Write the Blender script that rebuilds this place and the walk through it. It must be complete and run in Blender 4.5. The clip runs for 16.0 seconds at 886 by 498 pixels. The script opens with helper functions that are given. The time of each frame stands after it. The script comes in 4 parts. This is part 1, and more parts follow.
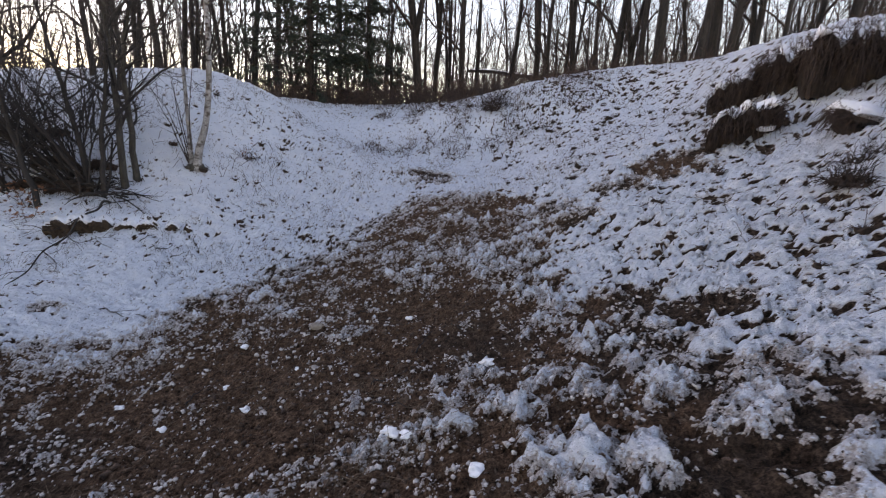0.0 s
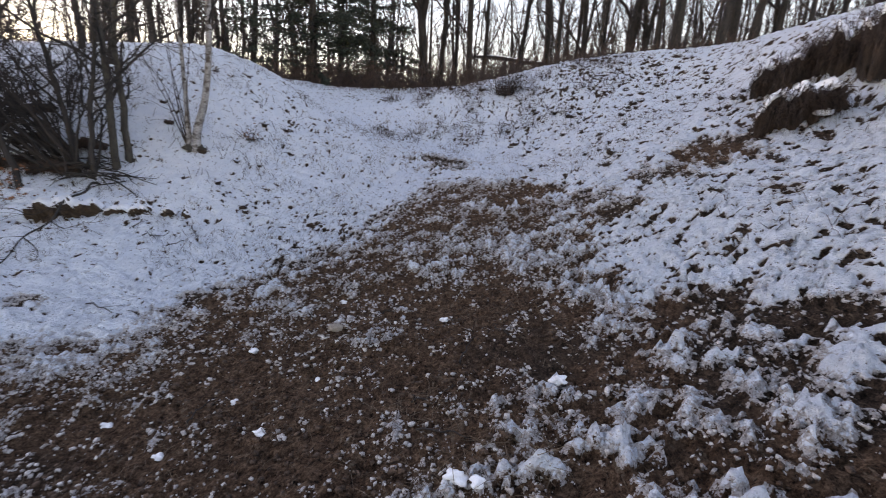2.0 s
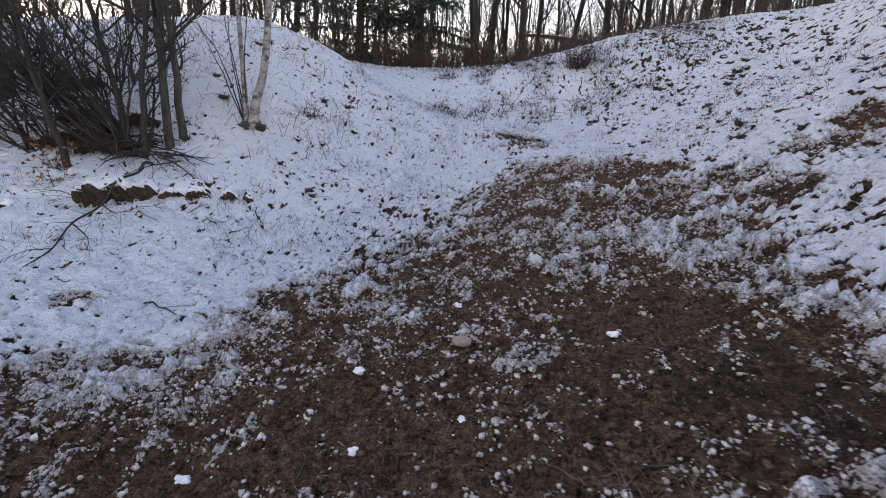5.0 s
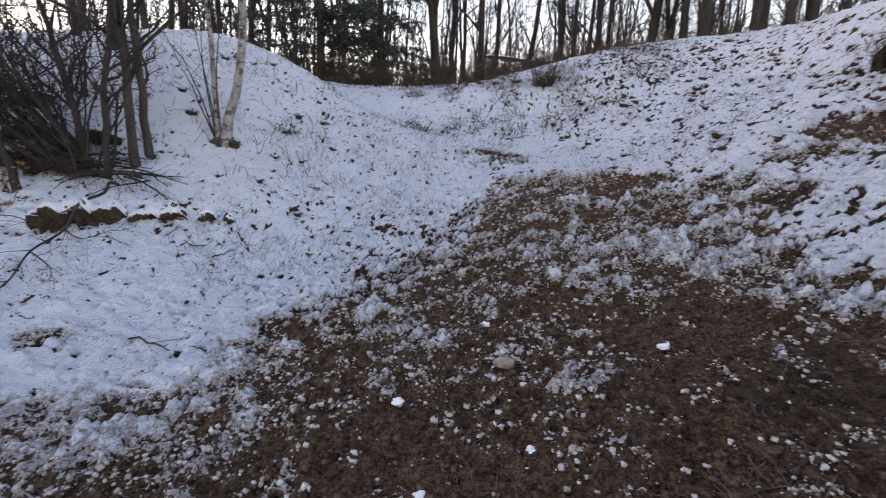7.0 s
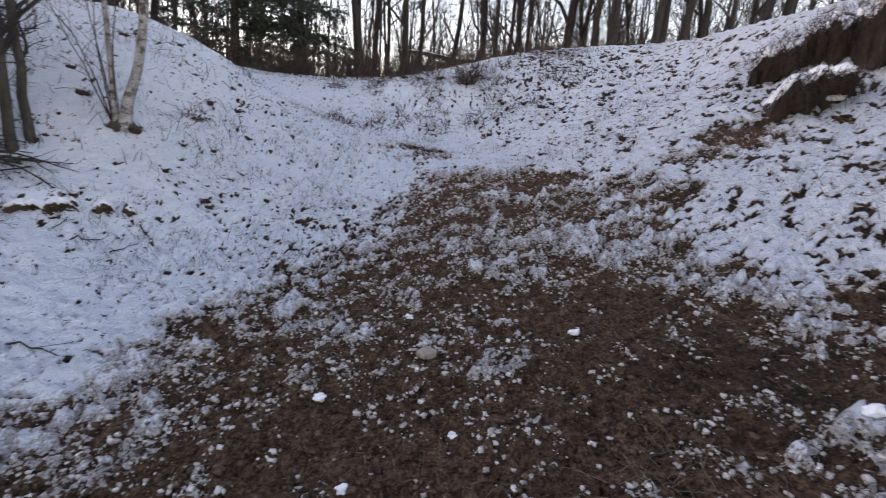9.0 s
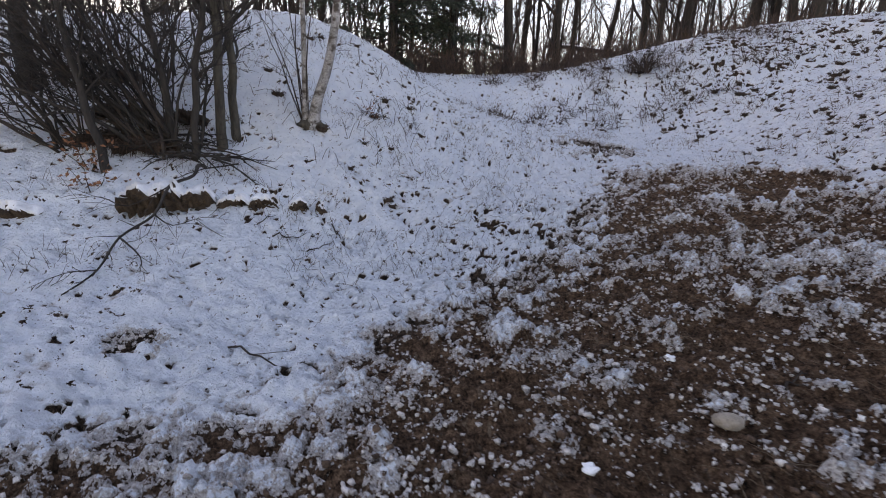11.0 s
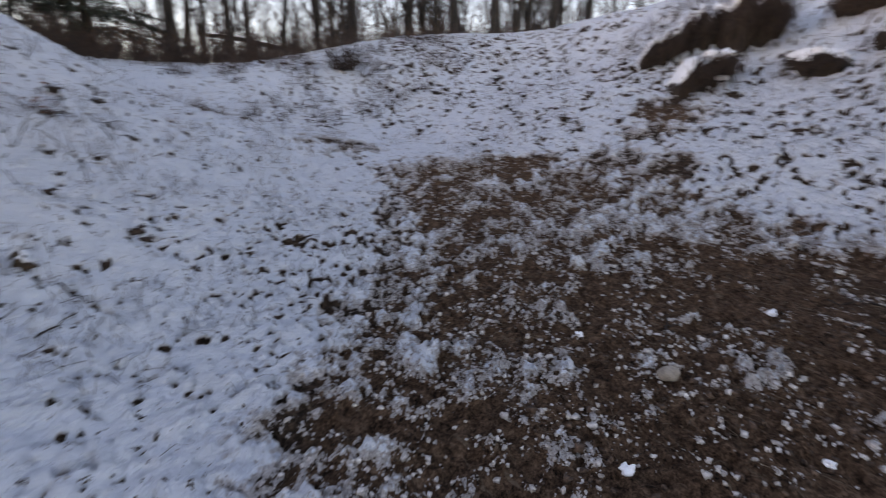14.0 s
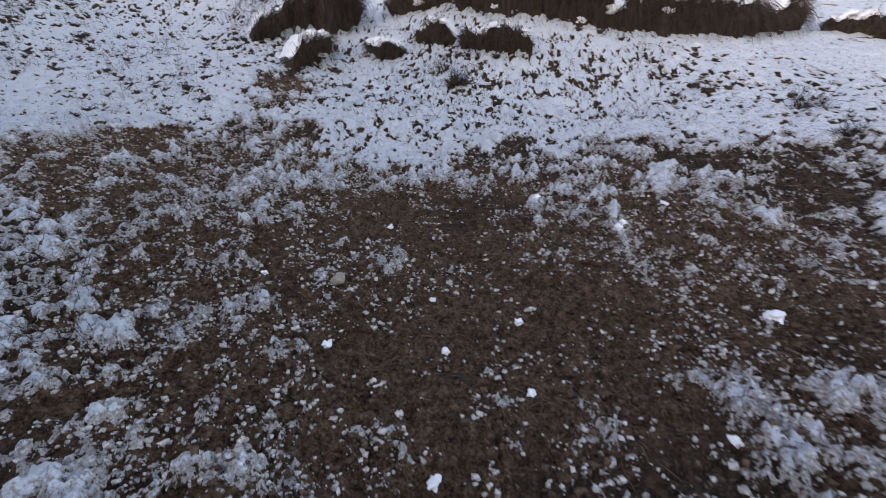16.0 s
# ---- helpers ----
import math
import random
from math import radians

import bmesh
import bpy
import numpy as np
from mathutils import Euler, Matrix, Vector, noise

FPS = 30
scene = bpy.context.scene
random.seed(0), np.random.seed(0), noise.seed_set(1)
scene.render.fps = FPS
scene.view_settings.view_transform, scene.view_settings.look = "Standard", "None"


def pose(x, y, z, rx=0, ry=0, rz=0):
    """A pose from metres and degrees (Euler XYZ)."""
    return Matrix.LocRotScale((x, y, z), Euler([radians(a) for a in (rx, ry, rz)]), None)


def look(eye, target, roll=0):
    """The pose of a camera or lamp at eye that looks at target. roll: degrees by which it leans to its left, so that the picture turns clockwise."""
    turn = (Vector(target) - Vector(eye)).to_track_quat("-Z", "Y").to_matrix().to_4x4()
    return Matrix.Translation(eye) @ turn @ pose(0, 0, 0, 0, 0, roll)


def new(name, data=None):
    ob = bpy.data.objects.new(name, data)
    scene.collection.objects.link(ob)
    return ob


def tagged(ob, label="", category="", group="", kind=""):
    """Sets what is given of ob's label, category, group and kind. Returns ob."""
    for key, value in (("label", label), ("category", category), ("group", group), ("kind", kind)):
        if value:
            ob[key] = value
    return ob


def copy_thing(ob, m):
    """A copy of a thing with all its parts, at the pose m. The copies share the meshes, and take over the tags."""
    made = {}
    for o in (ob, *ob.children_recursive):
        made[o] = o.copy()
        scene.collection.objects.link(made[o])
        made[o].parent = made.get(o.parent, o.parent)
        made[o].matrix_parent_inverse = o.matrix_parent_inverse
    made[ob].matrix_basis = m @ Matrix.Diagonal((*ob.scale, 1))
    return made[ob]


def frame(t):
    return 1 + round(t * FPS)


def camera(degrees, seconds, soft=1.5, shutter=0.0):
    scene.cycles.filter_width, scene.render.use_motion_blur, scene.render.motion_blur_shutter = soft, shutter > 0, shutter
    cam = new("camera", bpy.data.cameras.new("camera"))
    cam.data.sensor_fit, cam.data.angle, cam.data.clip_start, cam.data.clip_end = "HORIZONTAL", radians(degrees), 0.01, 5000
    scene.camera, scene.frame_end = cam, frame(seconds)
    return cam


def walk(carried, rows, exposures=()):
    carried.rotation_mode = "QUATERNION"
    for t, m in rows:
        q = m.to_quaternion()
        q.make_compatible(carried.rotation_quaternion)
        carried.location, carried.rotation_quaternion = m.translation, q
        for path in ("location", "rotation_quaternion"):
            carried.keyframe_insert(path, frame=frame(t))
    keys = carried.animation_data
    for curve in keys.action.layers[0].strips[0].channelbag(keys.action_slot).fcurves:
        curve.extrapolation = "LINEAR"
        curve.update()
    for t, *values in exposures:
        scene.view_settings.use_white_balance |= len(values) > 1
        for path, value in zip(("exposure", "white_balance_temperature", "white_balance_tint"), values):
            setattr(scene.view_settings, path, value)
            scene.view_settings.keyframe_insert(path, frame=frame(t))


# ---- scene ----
cam = camera(87.9, 16.0, soft=1.0, shutter=0.5)
METRES, EYE, TILT, LEAN, TURN = 6.5, 1.55, 0.0, 0.0, 0.0
ROWS = [
    (0.0, 0.0, 0.0, 0.0, 0.69, -12.53, -3.1),
    (0.5, -0.0102, 0.0204, -0.0105, 3.34, -14.2, -2.82),
    (1.0, -0.0281, 0.0625, -0.017, 6.35, -14.83, -2.26),
    (1.5, -0.0429, 0.0843, -0.0151, 5.47, -13.89, -3.04),
    (2.0, -0.06, 0.0927, -0.0236, 0.35, -13.67, -3.91),
    (2.5, -0.0737, 0.0956, -0.0202, -2.01, -13.32, -4.9),
    (3.0, -0.0814, 0.1006, -0.0241, -0.59, -14.39, -5.05),
    (3.5, -0.1026, 0.1203, -0.0337, 3.26, -15.89, -4.19),
    (4.0, -0.1309, 0.1663, -0.0455, 4.43, -15.72, -3.42),
    (6.5, -0.2677, 0.2755, -0.0897, 0.81, -13.52, -2.46),
    (7.0, -0.2757, 0.2679, -0.0846, -2.01, -12.52, -2.74),
    (7.5, -0.2697, 0.2655, -0.0838, -7.07, -11.58, -3.54),
    (8.0, -0.2648, 0.2648, -0.083, -11.43, -11.68, -4.04),
    (8.5, -0.2644, 0.2634, -0.0861, -13.32, -12.18, -4.39),
    (9.0, -0.2736, 0.2637, -0.0865, -11.14, -12.49, -4.56),
    (9.5, -0.2961, 0.2699, -0.0904, -3.76, -12.88, -4.52),
    (10.0, -0.324, 0.3055, -0.0987, 4.43, -13.05, -3.91),
    (12.5, -0.4885, 0.4206, -0.1098, -0.7, -14.2, -2.47),
    (13.0, -0.5224, 0.4175, -0.1132, -11.21, -13.6, -1.46),
    (13.5, -0.5354, 0.4502, -0.1184, -21.45, -12.41, -2.21),
    (14.0, -0.5425, 0.5023, -0.1131, -34.91, -12.07, -1.19),
    (14.5, -0.559, 0.5325, -0.1156, -52.0, -12.9, 0.14),
    (15.0, -0.5825, 0.527, -0.1124, -67.11, -14.52, 0.3),
    (15.5, -0.6149, 0.4887, -0.1188, -74.8, -14.4, -0.13),
    (16.0, -0.6433, 0.4664, -0.1205, -78.64, -15.19, 0.42),
]
EXPOSURES = [(0.0, 2.08, 7650, 39), (3.0, 2.38, 7700, 38), (6.0, 2.4, 7700, 39), (10.0, 2.3, 7750, 39), (12.5, 2.1, 7800, 40), (14.5, 2.04, 7600, 37), (15.4, 2.36, 7500, 35), (16.0, 2.36, 7450, 34)]
walk(cam, [(t, pose(0, 0, EYE, TILT, LEAN, TURN) @ pose(METRES * x, METRES * y, METRES * z, 90 + pitch, roll, yaw)) for t, x, y, z, yaw, pitch, roll in ROWS], EXPOSURES)

# ---- world and sun: the sun has just gone down behind the shrubs to the left ----
SUN_HEIGHT, SUN_TURN = radians(6.0), radians(-58.0)
world = bpy.data.worlds.new("dusk")
scene.world = world
world.use_nodes = True
wn = world.node_tree
sky = wn.nodes.new("ShaderNodeTexSky")
sky.sky_type = "NISHITA"
sky.sun_disc = False
sky.sun_elevation, sky.sun_rotation = SUN_HEIGHT, SUN_TURN
sky.air_density, sky.dust_density, sky.ozone_density = 1.0, 0.1, 1.0
wn.nodes["Background"].inputs["Strength"].default_value = 0.15
wn.links.new(sky.outputs["Color"], wn.nodes["Background"].inputs["Color"])
sun = new("sun", bpy.data.lights.new("sun", "SUN"))
sun.data.energy, sun.data.angle, sun.data.color = 0.35, radians(50), (1.0, 0.93, 0.86)
sun.matrix_world = look((0, 0, 0), (-math.sin(SUN_TURN) * 10, -math.cos(SUN_TURN) * 10, -10 * math.tan(SUN_HEIGHT)))

# ---- materials ----


def material(name, dark, light, scale=6.0, rough=0.85, bump=0.3, stretch=(1, 1, 1), fine=8.0, vary=0.0, sheen=0.0):
    """Two noises, coarse and fine, between two colours, with relief; vary: a change of brightness from object to object."""
    m = bpy.data.materials.new(name)
    m.use_nodes = True
    n, l = m.node_tree.nodes, m.node_tree.links
    bsdf = n["Principled BSDF"]
    bsdf.inputs["Roughness"].default_value = rough
    co = n.new("ShaderNodeTexCoord")
    mp = n.new("ShaderNodeMapping")
    mp.inputs["Scale"].default_value = stretch
    l.new(co.outputs["Object"], mp.inputs["Vector"])
    a, b = n.new("ShaderNodeTexNoise"), n.new("ShaderNodeTexNoise")
    a.inputs["Scale"].default_value, a.inputs["Detail"].default_value = scale, 4
    b.inputs["Scale"].default_value, b.inputs["Detail"].default_value = scale * fine, 3
    mix = n.new("ShaderNodeMath")
    mix.operation = "MULTIPLY_ADD"
    mix.inputs[1].default_value = 0.55
    half = n.new("ShaderNodeMath")
    half.operation = "MULTIPLY"
    half.inputs[1].default_value = 0.45
    l.new(mp.outputs[0], a.inputs["Vector"])
    l.new(mp.outputs[0], b.inputs["Vector"])
    l.new(a.outputs["Fac"], mix.inputs[0])
    l.new(b.outputs["Fac"], half.inputs[0])
    l.new(half.outputs[0], mix.inputs[2])
    ramp = n.new("ShaderNodeValToRGB")
    ramp.color_ramp.elements[0].position, ramp.color_ramp.elements[0].color = 0.36, (*dark, 1)
    ramp.color_ramp.elements[1].position, ramp.color_ramp.elements[1].color = 0.64, (*light, 1)
    l.new(mix.outputs[0], ramp.inputs[0])
    out = ramp.outputs[0]
    if vary:
        info = n.new("ShaderNodeObjectInfo")
        isl = n.new("ShaderNodeNewGeometry")
        add = n.new("ShaderNodeMath")
        add.operation = "ADD"
        l.new(info.outputs["Random"], add.inputs[0])
        l.new(isl.outputs["Random Per Island"], add.inputs[1])
        rng = n.new("ShaderNodeMapRange")
        rng.inputs["From Max"].default_value = 2
        rng.inputs["To Min"].default_value, rng.inputs["To Max"].default_value = 1 - vary, 1 + vary
        l.new(add.outputs[0], rng.inputs[0])
        hsv = n.new("ShaderNodeHueSaturation")
        l.new(rng.outputs[0], hsv.inputs["Value"])
        l.new(out, hsv.inputs["Color"])
        out = hsv.outputs[0]
    l.new(out, bsdf.inputs["Base Color"])
    bm = n.new("ShaderNodeBump")
    bm.inputs["Strength"].default_value, bm.inputs["Distance"].default_value = bump, 0.02
    l.new(mix.outputs[0], bm.inputs["Height"])
    l.new(bm.outputs[0], bsdf.inputs["Normal"])
    return m


def ground_material():
    """Earth with moss and straw below, snow above, parted by the snow's depth, which the mesh carries."""
    m = bpy.data.materials.new("snow_on_earth")
    m.use_nodes = True
    n, l = m.node_tree.nodes, m.node_tree.links
    earth = n["Principled BSDF"]
    co = n.new("ShaderNodeTexCoord").outputs["Object"]

    def noise_tex(scale, detail=4, rough=0.6, stretch=None):
        t = n.new("ShaderNodeTexNoise")
        t.inputs["Scale"].default_value, t.inputs["Detail"].default_value, t.inputs["Roughness"].default_value = scale, detail, rough
        if stretch:
            mp = n.new("ShaderNodeMapping")
            mp.inputs["Scale"].default_value = stretch
            mp.inputs["Rotation"].default_value = (0, 0, 0.6)
            l.new(co, mp.inputs["Vector"])
            l.new(mp.outputs[0], t.inputs["Vector"])
        else:
            l.new(co, t.inputs["Vector"])
        return t.outputs["Fac"]

    def ramp(src, *stops):
        r = n.new("ShaderNodeValToRGB")
        while len(r.color_ramp.elements) < len(stops):
            r.color_ramp.elements.new(0.5)
        for e, (pos, col) in zip(r.color_ramp.elements, stops):
            e.position, e.color = pos, (*col, 1)
        l.new(src, r.inputs[0])
        return r.outputs[0]

    def mixed(fac, a, b):
        x = n.new("ShaderNodeMix")
        x.data_type = "RGBA"
        l.new(fac, x.inputs["Factor"])
        l.new(a, x.inputs["A"])
        l.new(b, x.inputs["B"])
        return x.outputs["Result"]

    def spread(src, lo, hi, a=0.0, b=1.0):
        r = n.new("ShaderNodeMapRange")
        r.interpolation_type = "SMOOTHSTEP"
        for i, v in zip(("From Min", "From Max", "To Min", "To Max"), (lo, hi, a, b)):
            r.inputs[i].default_value = v
        l.new(src, r.inputs["Value"])
        return r.outputs[0]

    def maths(op, a, b):
        x = n.new("ShaderNodeMath")
        x.operation = op
        for i, v in enumerate((a, b)):
            if isinstance(v, (int, float)):
                x.inputs[i].default_value = v
            else:
                l.new(v, x.inputs[i])
        return x.outputs[0]

    crumbs = maths("ADD", maths("MULTIPLY", noise_tex(55, 8, 0.78), 0.6), maths("MULTIPLY", noise_tex(16, 5, 0.7), 0.4))
    soil = ramp(crumbs, (0.40, (0.008, 0.004, 0.0025)), (0.5, (0.105, 0.060, 0.037)), (0.61, (0.28, 0.178, 0.118)))
    moss = ramp(maths("ADD", maths("MULTIPLY", noise_tex(70, 6, 0.75), 0.6), maths("MULTIPLY", noise_tex(19, 4), 0.4)), (0.40, (0.008, 0.006, 0.004)), (0.5, (0.058, 0.037, 0.026)), (0.62, (0.165, 0.112, 0.080)))
    mossy = n.new("ShaderNodeAttribute")
    mossy.attribute_name = "mossy"
    soil = mixed(spread(maths("ADD", mossy.outputs["Fac"], maths("MULTIPLY", maths("SUBTRACT", noise_tex(2.5, 4), 0.5), 1.1)), 0.3, 0.7), soil, moss)
    straw = ramp(noise_tex(90, 2), (0.3, (0.105, 0.070, 0.047)), (0.7, (0.26, 0.19, 0.135)))
    soil = mixed(spread(noise_tex(30, 3, 0.5, (1, 0.16, 1)), 0.63, 0.70), soil, straw)
    depth = n.new("ShaderNodeAttribute")
    depth.attribute_name = "depth"
    depth = depth.outputs["Fac"]
    fine = noise_tex(48, 5, 0.65)
    flecks = spread(maths("ADD", noise_tex(13, 4, 0.7), maths("MULTIPLY", noise_tex(0.9, 2), 0.14)), 0.685, 0.73)
    specks = spread(maths("ADD", noise_tex(34, 3, 0.6), maths("MULTIPLY", noise_tex(1.7, 2), 0.16)), 0.74, 0.78)
    depth = maths("SUBTRACT", depth, maths("ADD", maths("MULTIPLY", flecks, 0.07), maths("MULTIPLY", specks, 0.06)))
    mott = n.new("ShaderNodeAttribute")
    mott.attribute_name = "mottled"
    grain = maths("SUBTRACT", maths("ADD", maths("MULTIPLY", noise_tex(75, 5, 0.7), 0.45), maths("MULTIPLY", noise_tex(27, 6, 0.75), 0.55)), 0.5)
    pushed = n.new("ShaderNodeVectorMath")
    pushed.operation = "ADD"
    wobble = n.new("ShaderNodeTexNoise")
    wobble.inputs["Scale"].default_value, wobble.inputs["Detail"].default_value = 30, 3
    small = n.new("ShaderNodeVectorMath")
    small.operation = "SCALE"
    small.inputs["Scale"].default_value = 0.03
    l.new(co, wobble.inputs["Vector"])
    l.new(wobble.outputs["Color"], small.inputs[0])
    l.new(co, pushed.inputs[0])
    l.new(small.outputs[0], pushed.inputs[1])

    def cells(scale):
        """Crumbs: high in the middle of each cell, low between them, some cells higher than others."""
        v = n.new("ShaderNodeTexVoronoi")
        v.inputs["Scale"].default_value = scale
        l.new(pushed.outputs[0], v.inputs["Vector"])
        each = n.new("ShaderNodeSeparateColor")
        l.new(v.outputs["Color"], each.inputs[0])
        return maths("SUBTRACT", maths("MULTIPLY", each.outputs[0], 0.6), maths("MULTIPLY", v.outputs["Distance"], 1.1))

    lumpy = maths("ADD", maths("MULTIPLY", cells(30), 0.6), maths("MULTIPLY", cells(68), 0.4))
    depth = maths("ADD", depth, maths("MULTIPLY", maths("ADD", lumpy, 0.12), maths("MULTIPLY", mott.outputs["Fac"], 0.085)))
    edge = maths("ADD", depth, maths("MULTIPLY", grain, maths("ADD", 0.035, maths("MULTIPLY", mott.outputs["Fac"], 0.11))))
    clean = ramp(noise_tex(5, 5), (0.3, (0.74, 0.80, 0.885)), (0.7, (0.86, 0.90, 0.955)))
    dirty = ramp(noise_tex(70, 4), (0.3, (0.24, 0.20, 0.175)), (0.52, (0.52, 0.48, 0.46)), (0.75, (0.77, 0.75, 0.745)))
    stained = maths("SUBTRACT", edge, maths("MULTIPLY", mott.outputs["Fac"], 0.034))
    white = mixed(spread(maths("ADD", stained, maths("MULTIPLY", maths("SUBTRACT", noise_tex(9, 4), 0.5), 0.06)), 0.0, 0.026), dirty, clean)
    earth.inputs["Roughness"].default_value = 0.95
    earth.inputs["Specular IOR Level"].default_value = 0.12
    l.new(soil, earth.inputs["Base Color"])
    snow = n.new("ShaderNodeBsdfPrincipled")
    snow.inputs["Roughness"].default_value = 0.6
    snow.inputs["Specular IOR Level"].default_value = 0.25
    l.new(white, snow.inputs["Base Color"])
    bump_e, bump_s = n.new("ShaderNodeBump"), n.new("ShaderNodeBump")
    bump_e.inputs["Strength"].default_value, bump_e.inputs["Distance"].default_value = 1.0, 0.07
    bump_s.inputs["Strength"].default_value, bump_s.inputs["Distance"].default_value = 1.0, 0.05
    l.new(crumbs, bump_e.inputs["Height"])
    l.new(maths("ADD", maths("MULTIPLY", lumpy, 0.5), maths("ADD", maths("MULTIPLY", fine, 0.5), noise_tex(17, 6, 0.68))), bump_s.inputs["Height"])
    l.new(bump_e.outputs[0], earth.inputs["Normal"])
    l.new(bump_s.outputs[0], snow.inputs["Normal"])
    both = n.new("ShaderNodeMixShader")
    l.new(spread(edge, -0.002, 0.005), both.inputs[0])
    l.new(earth.outputs[0], both.inputs[1])
    l.new(snow.outputs[0], both.inputs[2])
    l.new(both.outputs[0], n["Material Output"].inputs["Surface"])
    return m


GROUND = ground_material()
SNOW = material("snow", (0.78, 0.79, 0.82), (0.92, 0.93, 0.95), 14, 0.6, 0.4, vary=0.06)
SNOW_DIRTY = material("dirty_snow", (0.36, 0.31, 0.28), (0.78, 0.75, 0.73), 20, 0.75, 0.5, vary=0.3)
SLUSH = material("slush", (0.20, 0.165, 0.14), (0.60, 0.57, 0.555), 26, 0.7, 0.5, vary=0.4)
BARK = material("dark_bark", (0.009, 0.0075, 0.0065), (0.042, 0.035, 0.030), 9, 0.9, 0.8, (1, 1, 0.22), 5, 0.3)
BARK_GREY = material("grey_bark", (0.02, 0.018, 0.014), (0.08, 0.07, 0.055), 10, 0.9, 0.8, (1, 1, 0.25), 5, 0.2)
TWIG = material("twig", (0.013, 0.010, 0.008), (0.052, 0.038, 0.031), 12, 0.9, 0.3, vary=0.4)
BRUSH = material("reddish_brush", (0.03, 0.018, 0.014), (0.11, 0.068, 0.052), 8, 0.9, 0.2, vary=0.4)
NEEDLE = material("spruce_needles", (0.008, 0.014, 0.009), (0.03, 0.045, 0.026), 8, 0.7, 0.2, vary=0.4)
TURF = material("turf_earth", (0.006, 0.004, 0.003), (0.062, 0.040, 0.027), 14, 0.95, 1.0, (1, 1, 0.3), 6, 0.1)
CLAY = material("bare_clay", (0.022, 0.014, 0.009), (0.10, 0.064, 0.038), 12, 0.95, 1.0, (1, 1, 1), 6, 0.1)
STRAW = material("dry_grass", (0.09, 0.060, 0.040), (0.26, 0.185, 0.125), 30, 0.9, 0.1, vary=0.45)
DARK_GRASS = material("dark_grass", (0.024, 0.015, 0.011), (0.092, 0.057, 0.042), 30, 0.9, 0.1, vary=0.4)
RUST_LEAF = material("rust_leaf", (0.12, 0.045, 0.02), (0.30, 0.13, 0.06), 20, 0.8, 0.2, vary=0.35)
CRUMB = material("earth_crumb", (0.02, 0.012, 0.008), (0.15, 0.09, 0.058), 20, 0.95, 0.6, vary=0.4)
STONE = material("pale_stone", (0.22, 0.18, 0.14), (0.40, 0.34, 0.28), 18, 0.85, 0.4)


def birch_bark():
    m = material("birch_bark", (0.11, 0.10, 0.092), (0.43, 0.415, 0.405), 7, 0.75, 0.4)
    n, l = m.node_tree.nodes, m.node_tree.links
    bsdf = n["Principled BSDF"]
    pale = bsdf.inputs["Base Color"].links[0].from_socket
    co = n.new("ShaderNodeTexCoord")
    mp = n.new("ShaderNodeMapping")
    mp.inputs["Scale"].default_value = (9, 9, 14)
    t = n.new("ShaderNodeTexNoise")
    t.inputs["Scale"].default_value, t.inputs["Detail"].default_value = 1.0, 3
    l.new(co.outputs["Object"], mp.inputs["Vector"])
    l.new(mp.outputs[0], t.inputs["Vector"])
    r = n.new("ShaderNodeMapRange")
    r.inputs["From Min"].default_value, r.inputs["From Max"].default_value = 0.50, 0.64
    l.new(t.outputs["Fac"], r.inputs["Value"])
    x = n.new("ShaderNodeMix")
    x.data_type = "RGBA"
    x.inputs["B"].default_value = (0.06, 0.045, 0.035, 1)
    l.new(r.outputs[0], x.inputs["Factor"])
    l.new(pale, x.inputs["A"])
    l.new(x.outputs["Result"], bsdf.inputs["Base Color"])
    return m


BIRCH = birch_bark()

# ---- lie of the land ----
LANDFORMS = [  # x, y, half-width along x, along y, height
    (-5.59, 11.89, 3.08, 2.74, 1.92),
    (-5.46, 9.41, 2.58, 1.69, 0.54),
    (-2.95, 7.24, 4.3, 2.25, 0.54),
    (1.07, 15.1, 4.48, 2.19, 1.01),
    (7.46, 10.13, 1.4, 2.24, 0.45),
    (5.68, 8.46, 1.62, 1.51, 0.97),
    (0.33, 9.1, 1.55, 1.67, 0.47),
    (2.81, -1.27, 2.32, 2.75, 0.93),
    (2.98, 8.73, 1.68, 3.66, 1.11),
    (-3, 4.97, 2.02, 2.89, -1.17),
    (-7.47, 22.44, 8.21, 6.86, -0.67),
    (6.94, 4.49, 4.21, 2.2, 1.24),
    (5.26, 1.56, 1.94, 3.26, 1.19),
    (2.14, 1.72, 2.23, 1.65, 0.34),
    (-11.76, 0.63, 3.49, 8.88, -3.5),
    (-2.82, 4.79, 1.64, 1.67, 0.71),
    (17.31, 13.83, 13.18, 13.01, 1.46),
    (-1.16, 11.18, 2.53, 1.51, 0.77),
]


def rise(a, b, x):
    u = np.clip((x - a) / (b - a), 0, 1)
    return u * u * (3 - 2 * u)


def land(x, y):
    """Height of the hollow: a bowl open to the south, with mounds and dips."""
    r = np.hypot((x + 1.5) / 8.5, (y - 3) / 13.0)
    z = -0.3 + 3.7 * rise(0.55, 1.35, r) * rise(-16, 3, y + 0.5 * np.maximum(x, 0))
    for cx, cy, sx, sy, h in LANDFORMS:
        z = z + h * np.exp(-(((x - cx) / sx) ** 2) - ((y - cy) / sy) ** 2)
    return z


def lattice(ix, iy, seed):
    h = (ix.astype(np.int64) * 374761393 + iy.astype(np.int64) * 668265263 + seed * 1274126177) & 0xFFFFFFFF
    h = ((h ^ (h >> 13)) * 1103515245) & 0xFFFFFFFF
    h = ((h ^ (h >> 16)) * 2046822519) & 0xFFFFFFFF
    return (h ^ (h >> 15)) / 4294967295.0


